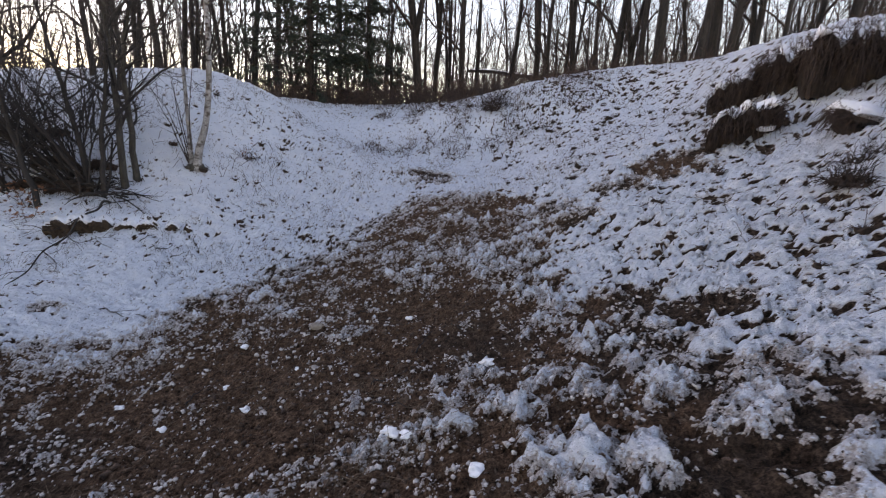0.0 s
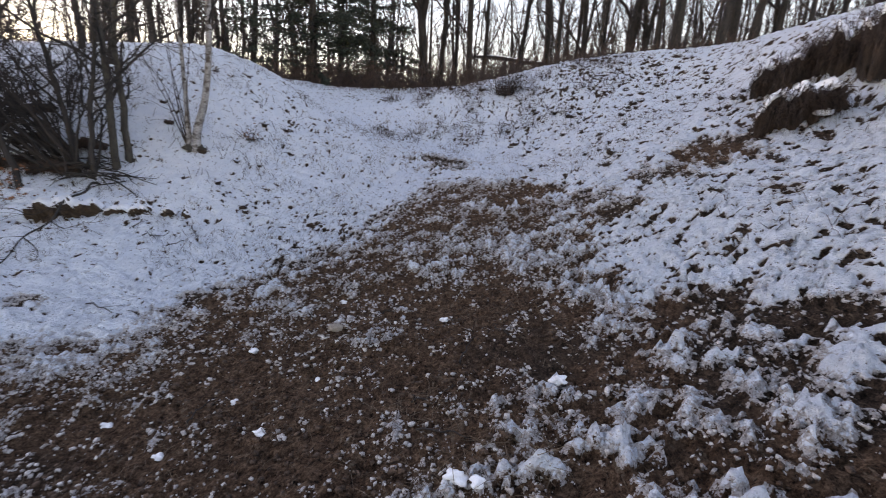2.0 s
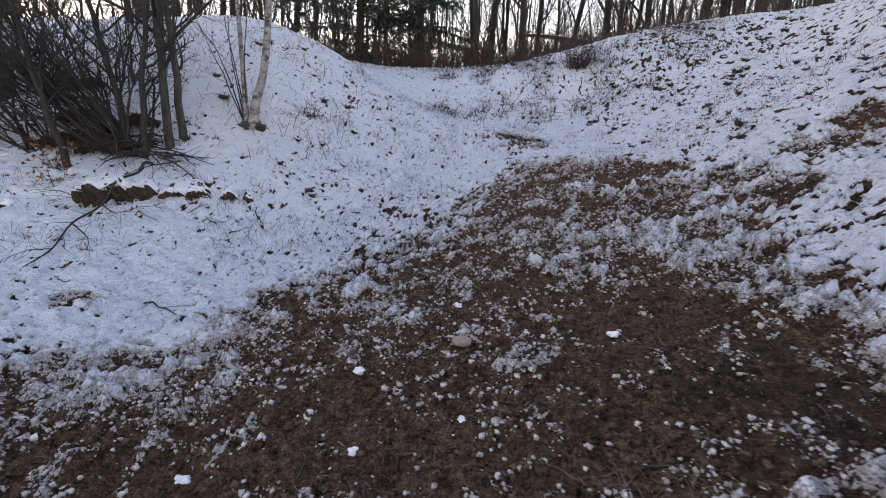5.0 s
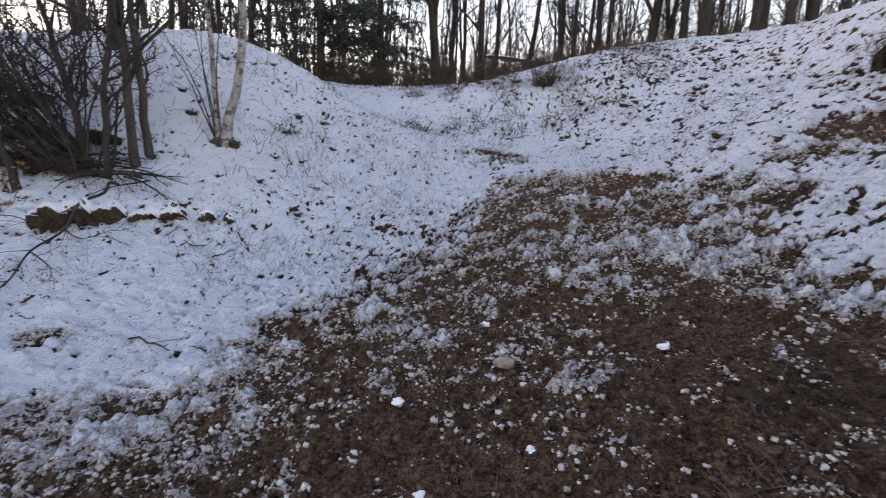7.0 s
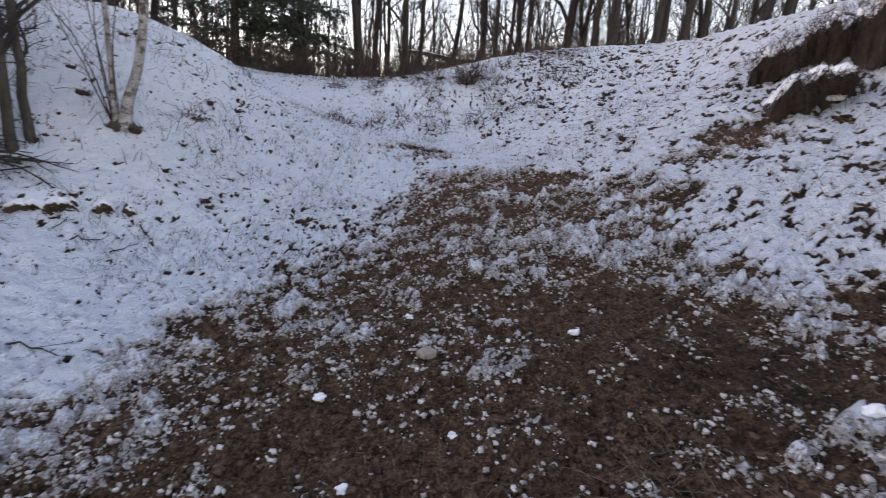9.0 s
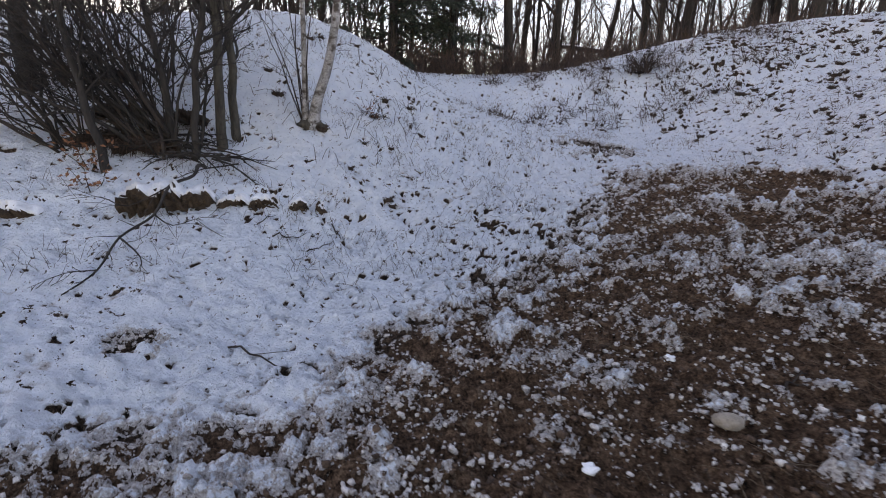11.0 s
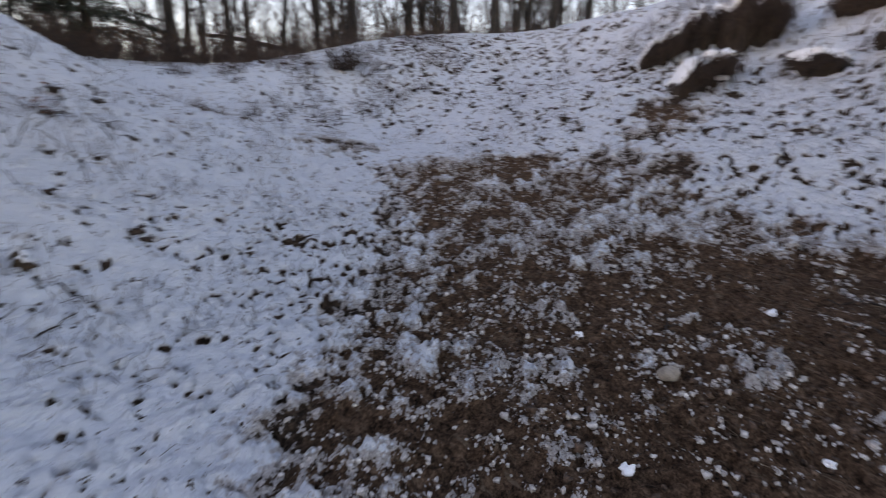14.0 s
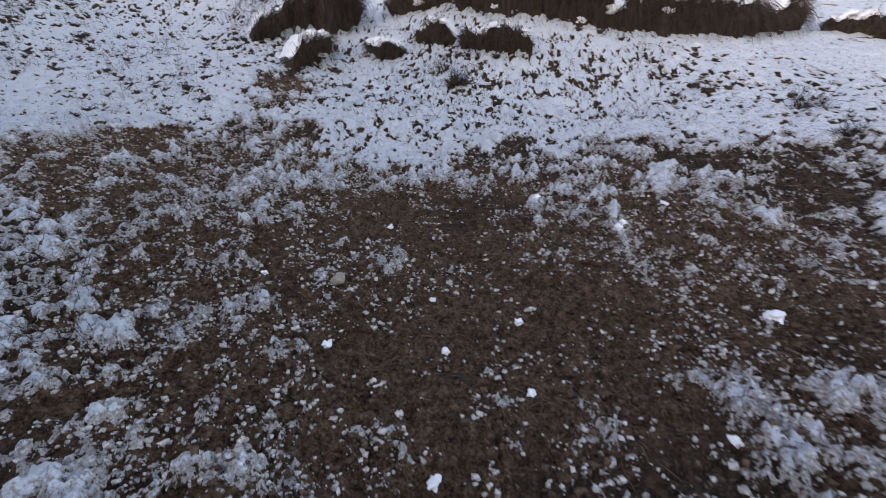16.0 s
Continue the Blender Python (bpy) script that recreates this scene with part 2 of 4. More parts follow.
def value_noise(x, y, seed):
    fx, fy = np.floor(x), np.floor(y)
    u, v = x - fx, y - fy
    u, v = u * u * (3 - 2 * u), v * v * (3 - 2 * v)
    a, b = lattice(fx, fy, seed), lattice(fx + 1, fy, seed)
    c, d = lattice(fx, fy + 1, seed), lattice(fx + 1, fy + 1, seed)
    return (a * (1 - u) + b * u) * (1 - v) + (c * (1 - u) + d * u) * v


def fractal(x, y, size, octaves, seed):
    """Noise of about 0 to 1 with features of that size in metres."""
    s, amp, tot = 0.0, 1.0, 0.0
    for k in range(octaves):
        f = 2.03 ** k / size
        s = s + amp * value_noise(x * f * 0.8 + y * f * 0.6 + 17.3 * k, -x * f * 0.6 + y * f * 0.8 - 9.1 * k, seed + k)
        tot += amp
        amp *= 0.55
    return s / tot


TRACK = [(-6.5, 1.2), (-4.5, 3.0), (-3.8, 3.7), (-2.9, 4.05), (-2.4, 4.9), (-1.75, 5.6), (-1.0, 6.3), (-0.45, 7.5), (-0.1, 8.4), (0.7, 8.2), (1.0, 6.6), (0.85, 4.8), (0.95, 4.2), (0.5, 3.1), (0.1, 2.65), (0.0, 2.1), (-0.2, 1.6), (-0.8, 1.1), (-2.0, 1.3), (-3.0, 0.9), (-4.5, -1.0)]
BARE = [  # x, y, half-widths, weight: patches where the earth shows
    (0.1, 0.8, 0.5, 0.22, 0.9), (1.6, 6.2, 0.33, 0.22, 0.9), (1.6, 6.9, 0.28, 0.3, 0.75), (0.9, 7.8, 0.35, 0.2, 1.0), (0.25, 7.0, 0.4, 0.25, 0.9), (3.4, 7.2, 0.42, 0.38, 0.9), (2.7, 7.0, 0.35, 0.3, 0.5), (-0.35, 10.6, 0.6, 0.5, 0.3),
    (1.74, 2.3, 0.3, 0.16, 0.85), (1.78, 1.79, 0.2, 0.14, 0.8), (0.9, 2.1, 0.26, 0.2, 1.1), (1.16, 2.02, 0.2, 0.14, 0.85), (1.21, 1.59, 0.2, 0.14, 0.85), (2.08, 3.35, 0.22, 0.14, 0.75), (0.82, 4.15, 0.2, 0.3, 0.9), (1.45, 2.9, 0.2, 0.12, 0.6), (1.47, 3.8, 0.3, 0.2, 0.5),
    (0.25, 3.55, 0.5, 0.75, 1.0), (0.75, 4.6, 0.3, 0.4, 0.9),
    (-0.95, 1.45, 0.5, 0.3, 1.1), (-0.34, 1.9, 0.35, 0.2, 1.2), (-1.5, 1.35, 0.5, 0.3, 1.1), (0.98, 1.13, 0.3, 0.2, 0.7), (0.45, 0.55, 0.35, 0.25, 0.8), (-2.87, 5.05, 0.2, 0.12, 0.6), (-4.46, 4.97, 0.16, 0.1, 0.55), (-2.4, 4.72, 0.25, 0.16, 0.9)]


HEAPS = [  # x, y, half-widths, weight: old snow left lying on the track and beside it
    (0.32, 2.38, 0.2, 0.07, 1.0), (0.08, 2.42, 0.07, 0.04, 0.8), (0.6, 2.36, 0.1, 0.06, 0.8), (0.58, 1.77, 0.11, 0.09, 0.7), (0.85, 2.62, 0.25, 0.1, 0.6), (-0.1, 2.2, 0.04, 0.04, 0.9), (0.21, 1.91, 0.04, 0.04, 0.9),
    (-0.14, 2.26, 0.2, 0.1, 0.7), (-0.6, 2.17, 0.26, 0.12, 0.7), (-1.05, 2.07, 0.28, 0.14, 0.75), (-1.57, 2.02, 0.3, 0.17, 0.75), (-2.08, 1.88, 0.28, 0.18, 0.7), (-2.4, 1.7, 0.28, 0.18, 0.7), (-0.83, 0.95, 0.2, 0.08, 0.9), (-1.19, 1.06, 0.2, 0.06, 0.9),
    (-0.18, 6.05, 0.45, 0.25, 0.6), (-0.32, 4.8, 0.32, 0.16, 0.8), (-0.85, 5.1, 0.28, 0.1, 0.7), (-1.1, 5.6, 0.5, 0.2, 0.6), (-1.54, 3.9, 0.2, 0.12, 0.7), (-0.6, 5.5, 0.3, 0.1, 0.6), (-1.9, 5.5, 0.35, 0.3, 0.8), (-1.5, 6.0, 0.35, 0.28, 0.75), (-0.8, 6.5, 0.35, 0.3, 0.6), (0.05, 5.5, 0.35, 0.14, 0.6), (-2.2, 4.95, 0.25, 0.12, 0.8), (-2.5, 4.25, 0.25, 0.14, 0.6)]


HEAPS = [  # x, y, half-widths, weight: old snow left lying on the track and beside it
    (0.3, 2.42, 0.15, 0.08, 0.9), (0.1, 2.36, 0.08, 0.05, 0.8), (0.58, 1.82, 0.09, 0.12, 0.6), (0.3, 3.05, 0.12, 0.06, 0.7), (-0.3, 2.33, 0.07, 0.04, 0.7), (1.0, 2.6, 0.12, 0.16, 0.8), (1.3, 2.0, 0.08, 0.1, 0.5),
    (-0.13, 2.30, 0.26, 0.13, 0.6), (-0.97, 2.13, 0.26, 0.13, 0.6), (-1.65, 2.10, 0.28, 0.18, 0.6), (-2.14, 2.03, 0.28, 0.18, 0.6), (-2.46, 1.97, 0.28, 0.18, 0.6), (-0.6, 0.95, 0.2, 0.08, 0.7), (-0.1, 4.9, 0.4, 0.22, 0.5), (0.25, 6.0, 0.4, 0.3, 0.4), (-1.1, 4.1, 0.3, 0.12, 0.4)]


def inside(x, y):
    """Signed distance to the trodden track's outline, positive within."""
    d = np.full(np.shape(x), 1e9)
    odd = np.zeros(np.shape(x), bool)
    for (ax, ay), (bx, by) in zip(TRACK, TRACK[1:] + TRACK[:1]):
        t = np.clip(((x - ax) * (bx - ax) + (y - ay) * (by - ay)) / ((bx - ax) ** 2 + (by - ay) ** 2), 0, 1)
        d = np.minimum(d, np.hypot(x - ax - t * (bx - ax), y - ay - t * (by - ay)))
        odd ^= ((ay > y) != (by > y)) & (x < (bx - ax) * (y - ay) / (by - ay + 1e-12) + ax)
    return np.where(odd, d, -d)


def bareness(x, y):
    d = inside(x, y)
    wide = 0.5 + 0.45 * (1 - rise(4.6, 5.8, y)) * (1 - rise(-1.5, -0.5, x))
    b = 0.55 * rise(-1.0, 0.12, d / wide + 0.7 * (fractal(x, y, 0.9, 3, 3) - 0.5)) + 0.45 * rise(-0.15, 0.9, d + 0.6 * (fractal(x, y, 0.6, 3, 5) - 0.5))
    b = b * (1 - 0.36 * rise(4.9, 6.2, y) * rise(-0.1, 0.2, fractal(x, y, 0.45, 3, 7) - 0.42))
    for cx, cy, sx, sy, w in BARE:
        b = np.maximum(b, w * np.exp(-(((x - cx) / sx) ** 2) - ((y - cy) / sy) ** 2))
    for cx, cy, sx, sy, w in HEAPS:
        b = b * (1 - 0.65 * w * np.exp(-(((x - cx) / sx) ** 2) - ((y - cy) / sy) ** 2))
    return b


def puffs(x, y, size, seed):
    """Rounded lumps parted by creases, 0 to 1."""
    n = np.abs(2 * value_noise(x / size + 3.1, y / size + 1.7, seed) - 1)
    m = np.abs(2 * value_noise((x * 0.8 + y * 0.6) / size * 1.9, (y * 0.8 - x * 0.6) / size * 1.9, seed + 1) - 1)
    return 0.6 * np.sqrt(n) + 0.4 * np.sqrt(m)


def surface(x, y):
    """Height of the ground with its snow, the snow's depth (below 0: none), and how mottled it is."""
    x, y = np.asarray(x, float), np.asarray(y, float)
    near = 1 - rise(15, 24, np.hypot(x, y - 6))
    b = bareness(x, y)
    rim = inside(x, y) + 0.5 * (fractal(x, y, 0.7, 3, 19) - 0.5)
    fringe = rise(-1.15, -0.3, rim) * (1 - rise(0.2, 0.85, rim)) * (1 - rise(-0.6, 0.4, x - 0.12 * (y - 5))) * (1 - 0.15 * rise(4.8, 6.4, y))
    b = b * (1 - 0.6 * fringe)
    mottled = np.clip(4.5 * b * (1.15 - b), 0, 1)
    left = np.zeros(np.shape(x))
    for cx, cy, sx, sy, w in HEAPS:
        left = np.maximum(left, w * np.exp(-(((x - cx) / sx) ** 2) - ((y - cy) / sy) ** 2))
    mottled = np.maximum(mottled, 0.8 * rise(0.1, 0.5, left))
    trodden = rise(0.0, 1.2, x) * (1 - rise(4.0, 5.2, x - 0.1 * y)) * (1 - rise(6.5, 10.5, y))
    churned = rise(-0.1, 0.4, x) * (1 - rise(1.1, 2.2, x)) * (1 - rise(3.3, 4.6, y))
    churned = np.maximum(churned, fringe)
    mottled = np.maximum(mottled, 0.9 * np.minimum(churned, 1))
    lumps = fractal(x, y, 0.15, 3, 11)
    p1, p2 = puffs(x, y, 0.095, 13), puffs(x, y, 0.046, 17)
    d = 0.047 - 0.105 * b - 0.02 * churned + (lumps - 0.5) * (0.075 + 0.10 * mottled + 0.06 * trodden)
    d = d + 0.10 * mottled * (fractal(x, y, 0.5, 2, 21) - 0.5)
    d = d + (p1 - 0.6) * (0.05 + 0.05 * mottled + 0.03 * trodden) + (p2 - 0.6) * (0.028 + 0.055 * mottled + 0.02 * trodden)
    patch = 0.42 * fractal(x, y, 0.42, 3, 71) + 0.58 * fractal(x, y, 0.1, 3, 75)
    sparse = np.exp(-(((x + 0.1) / 0.9) ** 2) - ((y - 3.4) / 0.8) ** 2)
    sparse = np.maximum(sparse, np.exp(-(((x + 0.8) / 0.8) ** 2) - ((y - 2.75) / 0.4) ** 2))
    d = d + (0.042 + 0.04 * rise(4.3, 5.4, y) - 0.035 * sparse) * rise(0.47, 0.66, patch + 0.07 * rise(4.3, 5.4, y)) * rise(0.35, 0.9, b)
    for cx, cy, sx, sy, w in HEAPS:
        d = d + (0.035 + 0.06 * (p1 - 0.5)) * w * np.exp(-(((x - cx) / sx) ** 2) - ((y - cy) / sy) ** 2)
    thin = fractal(x, y, 2.2, 2, 31)
    holes = 0.4 * fractal(x, y * 1.3, 0.11, 3, 41) + 0.6 * fractal(x, y * 1.2, 0.05, 2, 45)
    many = 0.636 + 0.025 * rise(-3.0, -4.5, x) * rise(7.0, 8.5, y) - 0.065 * trodden - 0.045 * rise(1.5, 4.0, x) * rise(6, 10, y) - 0.16 * (thin - 0.5) - 0.015 * rise(10, 15, y)
    d = d - 0.10 * rise(many, many + 0.045, holes)
    s = ((y - 6.5) - 0.34 * (x + 6.8)) * 0.947 + 0.05 * (fractal(x, y, 0.35, 3, 95) - 0.5)
    d = np.where(near > 0, d * near + 0.03 * (1 - near), 0.03)
    ledge = 0.08 * rise(-0.03, 0.04, s) * (1 - rise(0.15, 1.3, s)) * rise(-8.2, -7.2, x) * (1 - rise(-4.1, -3.5, x))
    soil = ledge + 0.075 * (fractal(x, y, 0.14, 4, 51) - 0.5) + 0.045 * (fractal(x, y, 0.055, 2, 57) - 0.5) + 0.012 * (puffs(x, y, 0.07, 55) - 0.6) + 0.10 * (fractal(x, y, 1.3, 2, 61) - 0.5)
    return land(x, y) + soil * near + np.where(d > 0, d, 0.25 * d), d, mottled * near


def mossiness(x, y):
    """Where the earth is dark turf and moss and not trodden brown soil."""
    m = 1 - rise(-1.0, -0.25, inside(x, y)) * (1 - rise(5.0, 9.0, np.hypot(x + 1, y - 4)))
    for cx, cy, sx, sy, w in ((-3.3, 2.4, 1.3, 0.9, 0.9), (0.35, 3.6, 0.8, 0.9, 0.6), (1.6, 1.9, 0.9, 0.7, 0.5), (-1.5, 1.5, 0.9, 0.5, 0.5)):
        m = np.maximum(m, w * np.exp(-(((x - cx) / sx) ** 2) - ((y - cy) / sy) ** 2))
    for cx, cy, r in ((3.35, 7.2, 0.6), (0.9, 2.1, 0.5)):
        m = m * (1 - 0.9 * np.exp(-((x - cx) ** 2 + (y - cy) ** 2) / r ** 2))
    return m


def ground_at(x, y):
    return float(surface(x, y)[0])


def spaced(*stretches):
    """Grid lines from stretches (start, end, step), then growing steps to the horizon on both sides."""
    v = []
    for a, b, s in stretches:
        v += list(np.arange(a, b - 1e-6, s))
    v.append(stretches[-1][1])
    lo, hi, s0, s1 = [], [], stretches[0][2], stretches[-1][2]
    p, s = v[0], s0
    while p > -900:
        s *= 1.1
        p -= s
        lo.append(p)
    p, s = v[-1], s1
    while p < 900:
        s *= 1.1
        p += s
        hi.append(p)
    return np.array(lo[::-1] + v + hi)


def build_ground():
    gx = spaced((-8.0, -6.8, 0.07), (-6.8, -4.6, 0.034), (-4.6, 2.6, 0.0195), (2.6, 5.2, 0.035), (5.2, 7.5, 0.06))
    gy = spaced((-1.6, 0.8, 0.06), (0.8, 1.4, 0.03), (1.4, 6.2, 0.0195), (6.2, 9.0, 0.033), (9.0, 15.0, 0.06), (15.0, 20.0, 0.12))
    X, Y = np.meshgrid(gx, gy)
    Z, D, MIX = surface(X, Y)
    nx, ny = len(gx), len(gy)
    me = bpy.data.meshes.new("ground")
    co = np.stack([X.ravel(), Y.ravel(), Z.ravel()], 1).astype(np.float32)
    i = (np.arange(ny - 1)[:, None] * nx + np.arange(nx - 1)[None, :]).ravel()
    quads = np.stack([i, i + 1, i + 1 + nx, i + nx], 1).astype(np.int32)
    me.vertices.add(len(co))
    me.vertices.foreach_set("co", co.ravel())
    me.loops.add(quads.size)
    me.loops.foreach_set("vertex_index", quads.ravel())
    me.polygons.add(len(quads))
    me.polygons.foreach_set("loop_start", np.arange(0, quads.size, 4, dtype=np.int32))
    me.update(calc_edges=True)
    me.polygons.foreach_set("use_smooth", np.ones(len(quads), bool))
    at = me.attributes.new("depth", "FLOAT", "POINT")
    at.data.foreach_set("value", D.ravel().astype(np.float32))
    at = me.attributes.new("mottled", "FLOAT", "POINT")
    at.data.foreach_set("value", MIX.ravel().astype(np.float32))
    at = me.attributes.new("mossy", "FLOAT", "POINT")
    at.data.foreach_set("value", mossiness(X, Y).ravel().astype(np.float32))
    me.materials.append(GROUND)
    ob = new("ground", me)
    return tagged(ob, "uneven brown earth half covered by trodden melting snow", "ground", kind="structure")


build_ground()

# ---- mesh tools ----


class Geo:
    """Collects tubes, blades and lumps into one mesh."""

    def __init__(self):
        self.v, self.f = [], []

    def tube(self, pts, radii, sides=5):
        base = len(self.v)
        side = None
        for k, (p, r) in enumerate(zip(pts, radii)):
            d = (pts[min(k + 1, len(pts) - 1)] - pts[max(k - 1, 0)]).normalized()
            if side is None:
                side = d.orthogonal().normalized()
            else:
                side = (side - d * side.dot(d)).normalized()
            up = d.cross(side)
            for s in range(sides):
                a = 2 * math.pi * s / sides
                self.v.append(p + (side * math.cos(a) + up * math.sin(a)) * r)
        for k in range(len(pts) - 1):
            for s in range(sides):
                a, b = base + k * sides + s, base + k * sides + (s + 1) % sides
                self.f.append((a, b, b + sides, a + sides))
        if sides == 3:
            return
        end = base + (len(pts) - 1) * sides
        self.f.append(tuple(range(end, end + sides)))
        self.f.append(tuple(range(base + sides - 1, base - 1, -1)))

    def blade(self, p, d, length, width, droop, rng):
        """A tapering three-sided stalk that droops towards its tip."""
        d = d.normalized()
        q = [p, p + d * length * 0.55, p + d * length + Vector((0, 0, -droop * length))]
        self.tube(q, (width, width * 0.75, width * 0.2), 3)

    def lump(self, c, size, rng, rough=0.25, level=1, squash=1.0):
        bm = bmesh.new()
        bmesh.ops.create_icosphere(bm, subdivisions=level, radius=1)
        off = Vector((rng.uniform(-50, 50), rng.uniform(-50, 50), rng.uniform(-50, 50)))
        base = len(self.v)
        for v in bm.verts:
            k = 1 + rough * noise.noise(v.co * 1.3 + off) * 2 + rough * 0.6 * noise.noise(v.co * 3.1 + off)
            self.v.append(Vector(c) + Vector((v.co.x * size[0], v.co.y * size[1], v.co.z * size[2] * squash)) * k)
        for f in bm.faces:
            self.f.append(tuple(base + v.index for v in f.verts))
        bm.free()

    def mesh(self, name, mat, smooth=True):
        me = bpy.data.meshes.new(name)
        me.from_pydata([tuple(v) for v in self.v], [], self.f)
        me.polygons.foreach_set("use_smooth", [smooth] * len(me.polygons))
        me.materials.append(mat)
        me.update()
        return me


def part(name, geo, mat, parent, label="", smooth=True):
    ob = new(name, geo.mesh(name, mat, smooth))
    ob.parent = parent
    return tagged(ob, label)


def thing(name, place, label, category, group="", turn=0.0):
    ob = new(name)
    ob.empty_display_size = 0.1
    ob.matrix_basis = pose(*place, 0, 0, turn)
    return tagged(ob, label, category, group)


def single(name, geo, mat, place, label, category, group="", kind="", smooth=True):
    ob = new(name, geo.mesh(name, mat, smooth))
    ob.location = place
    return tagged(ob, label, category, group, kind)


def wander(p, d, length, steps, bend, lift, rng):
    """Points of a crooked stem that starts at p towards d."""
    pts, d = [p.copy()], d.normalized()
    for _ in range(steps):
        d = (d + Vector((rng.gauss(0, bend), rng.gauss(0, bend), rng.gauss(0, bend) + lift))).normalized()
        pts.append(pts[-1] + d * (length / steps))
    return pts


def boughs(geo, pts, radii, rng, count, level, first=0.3, spread_=0.9, ratio=0.55, lift=0.05, sides=4, least=0.0025):
    """Side branches along a stem, and theirs, level by level."""
    n = len(pts) - 1
    total = sum((pts[i + 1] - pts[i]).length for i in range(n))
    for k in range(count):
        t = first + (0.97 - first) * (k + rng.random()) / count
        i = min(int(t * n), n - 1)
        p = pts[i].lerp(pts[i + 1], t * n - i)
        r = radii[i] * (1 - (t * n - i)) + radii[i + 1] * (t * n - i)
        along = (pts[i + 1] - pts[i]).normalized()
        out = along.orthogonal().normalized()
        out.rotate(Matrix.Rotation(rng.uniform(0, 6.283), 3, along))
        d = along + out * spread_ * rng.uniform(0.6, 1.3)
        length = total * ratio * (1.1 - 0.6 * t) * rng.uniform(0.6, 1.2)
        steps = 5 if level > 1 else (2 if least > 0.008 else 3)
        q = wander(p, d, length, steps, 0.16, lift, rng)
        r0 = min(r * 0.55, length * 0.02 + 0.003)
        rr = [max(r0 * (1 - 0.85 * j / steps), least) for j in range(steps + 1)]
        geo.tube(q, rr, sides if level > 1 else 3)
        if level > 1:
            boughs(geo, q, rr, rng, max(3, int(count * 0.5)), level - 1, 0.25, spread_, 0.5, lift, 3, least)


def limbs(parent, pts, radii, rng, count, first, ratio, lift, least, mat, levels=2):
    """Each main limb of a near tree as a part of its own, with its twigs under it."""
    n = len(pts) - 1
    total = sum((pts[i + 1] - pts[i]).length for i in range(n))
    for k in range(count):
        t = first + (0.97 - first) * (k + rng.random()) / count
        i = min(int(t * n), n - 1)
        p = pts[i].lerp(pts[i + 1], t * n - i)
        along = (pts[i + 1] - pts[i]).normalized()
        out = along.orthogonal().normalized()
        out.rotate(Matrix.Rotation(rng.uniform(0, 6.283), 3, along))
        length = total * ratio * (1.1 - 0.6 * t) * rng.uniform(0.6, 1.25)
        q = wander(p, along + out * rng.uniform(0.6, 1.3), length, 6, 0.17, lift, rng)
        r0 = min(radii[i] * 0.55, length * 0.02 + 0.003)
        rr = [max(r0 * (1 - 0.14 * j), least) for j in range(7)]
        g, tw = Geo(), Geo()
        g.tube(q, rr, 5)
        boughs(tw, q, rr, rng, 7, levels, 0.2, 1.0, 0.5, lift, 3, least)
        limb = part("limb", g, mat, parent)
        part("twig", tw, TWIG, limb, "bare dark twigs")


# ---- the wood beyond the rim ----


def wood_tree(seed, height, radius, fork):
    """A tall bare tree with a long trunk, sometimes forked low."""
    rng = random.Random(seed)
    ob = thing("bare_tree", (0, 0, -60), "tall leafless tree with dark bark on the rim", "tree", "trees of the wood")
    trunk, crown = Geo(), Geo()
    stems = [(Vector((0, 0, -0.4)), Vector((rng.gauss(0, 0.03), rng.gauss(0, 0.03), 1)), height, radius)]
    main = wander(*stems[0][:3], 12, 0.035, 0.03, rng)
    rr = [radius * (1.25 if j == 0 else 1) * (1 - 0.8 * j / 12) for j in range(13)]
    trunk.tube(main, rr, 8)
    boughs(crown, main, rr, rng, 8 if radius < 0.2 else 6, 3, 0.12, 0.8, 0.28, 0.05, 3, 0.010)
    for _ in range(fork):
        i = rng.choice((1, 2, 3))
        side = Vector((rng.choice((-1, 1)) * rng.uniform(0.15, 0.3), rng.uniform(-0.15, 0.15), 1))
        q = wander(main[i], side, height * 0.8, 10, 0.05, 0.06, rng)
        qr = [rr[i] * 0.8 * (1 - 0.82 * j / 10) for j in range(11)]
        trunk.tube(q, qr, 7)
        boughs(crown, q, qr, rng, 6, 3, 0.2, 0.8, 0.28, 0.05, 3, 0.010)
    part("trunk", trunk, BARK, ob)
    part("crown", crown, TWIG, ob, "bare twigs and limbs")
    return ob


def sapling(seed):
    rng = random.Random(seed)
    ob = thing("sapling", (0, 0, -60), "thin leafless young tree among the wood", "tree", "saplings of the wood")
    g, c = Geo(), Geo()
    q = wander(Vector((0, 0, -0.3)), Vector((rng.gauss(0, 0.08), rng.gauss(0, 0.08), 1)), 7.5, 8, 0.07, 0.05, rng)
    rr = [0.045 * (1 - 0.1 * j) for j in range(9)]
    g.tube(q, rr, 5)
    boughs(c, q, rr, rng, 11, 2, 0.1, 0.8, 0.26, 0.06, 3, 0.009)
    part("trunk", g, BARK, ob)
    part("crown", c, TWIG, ob, "bare twigs")
    return ob


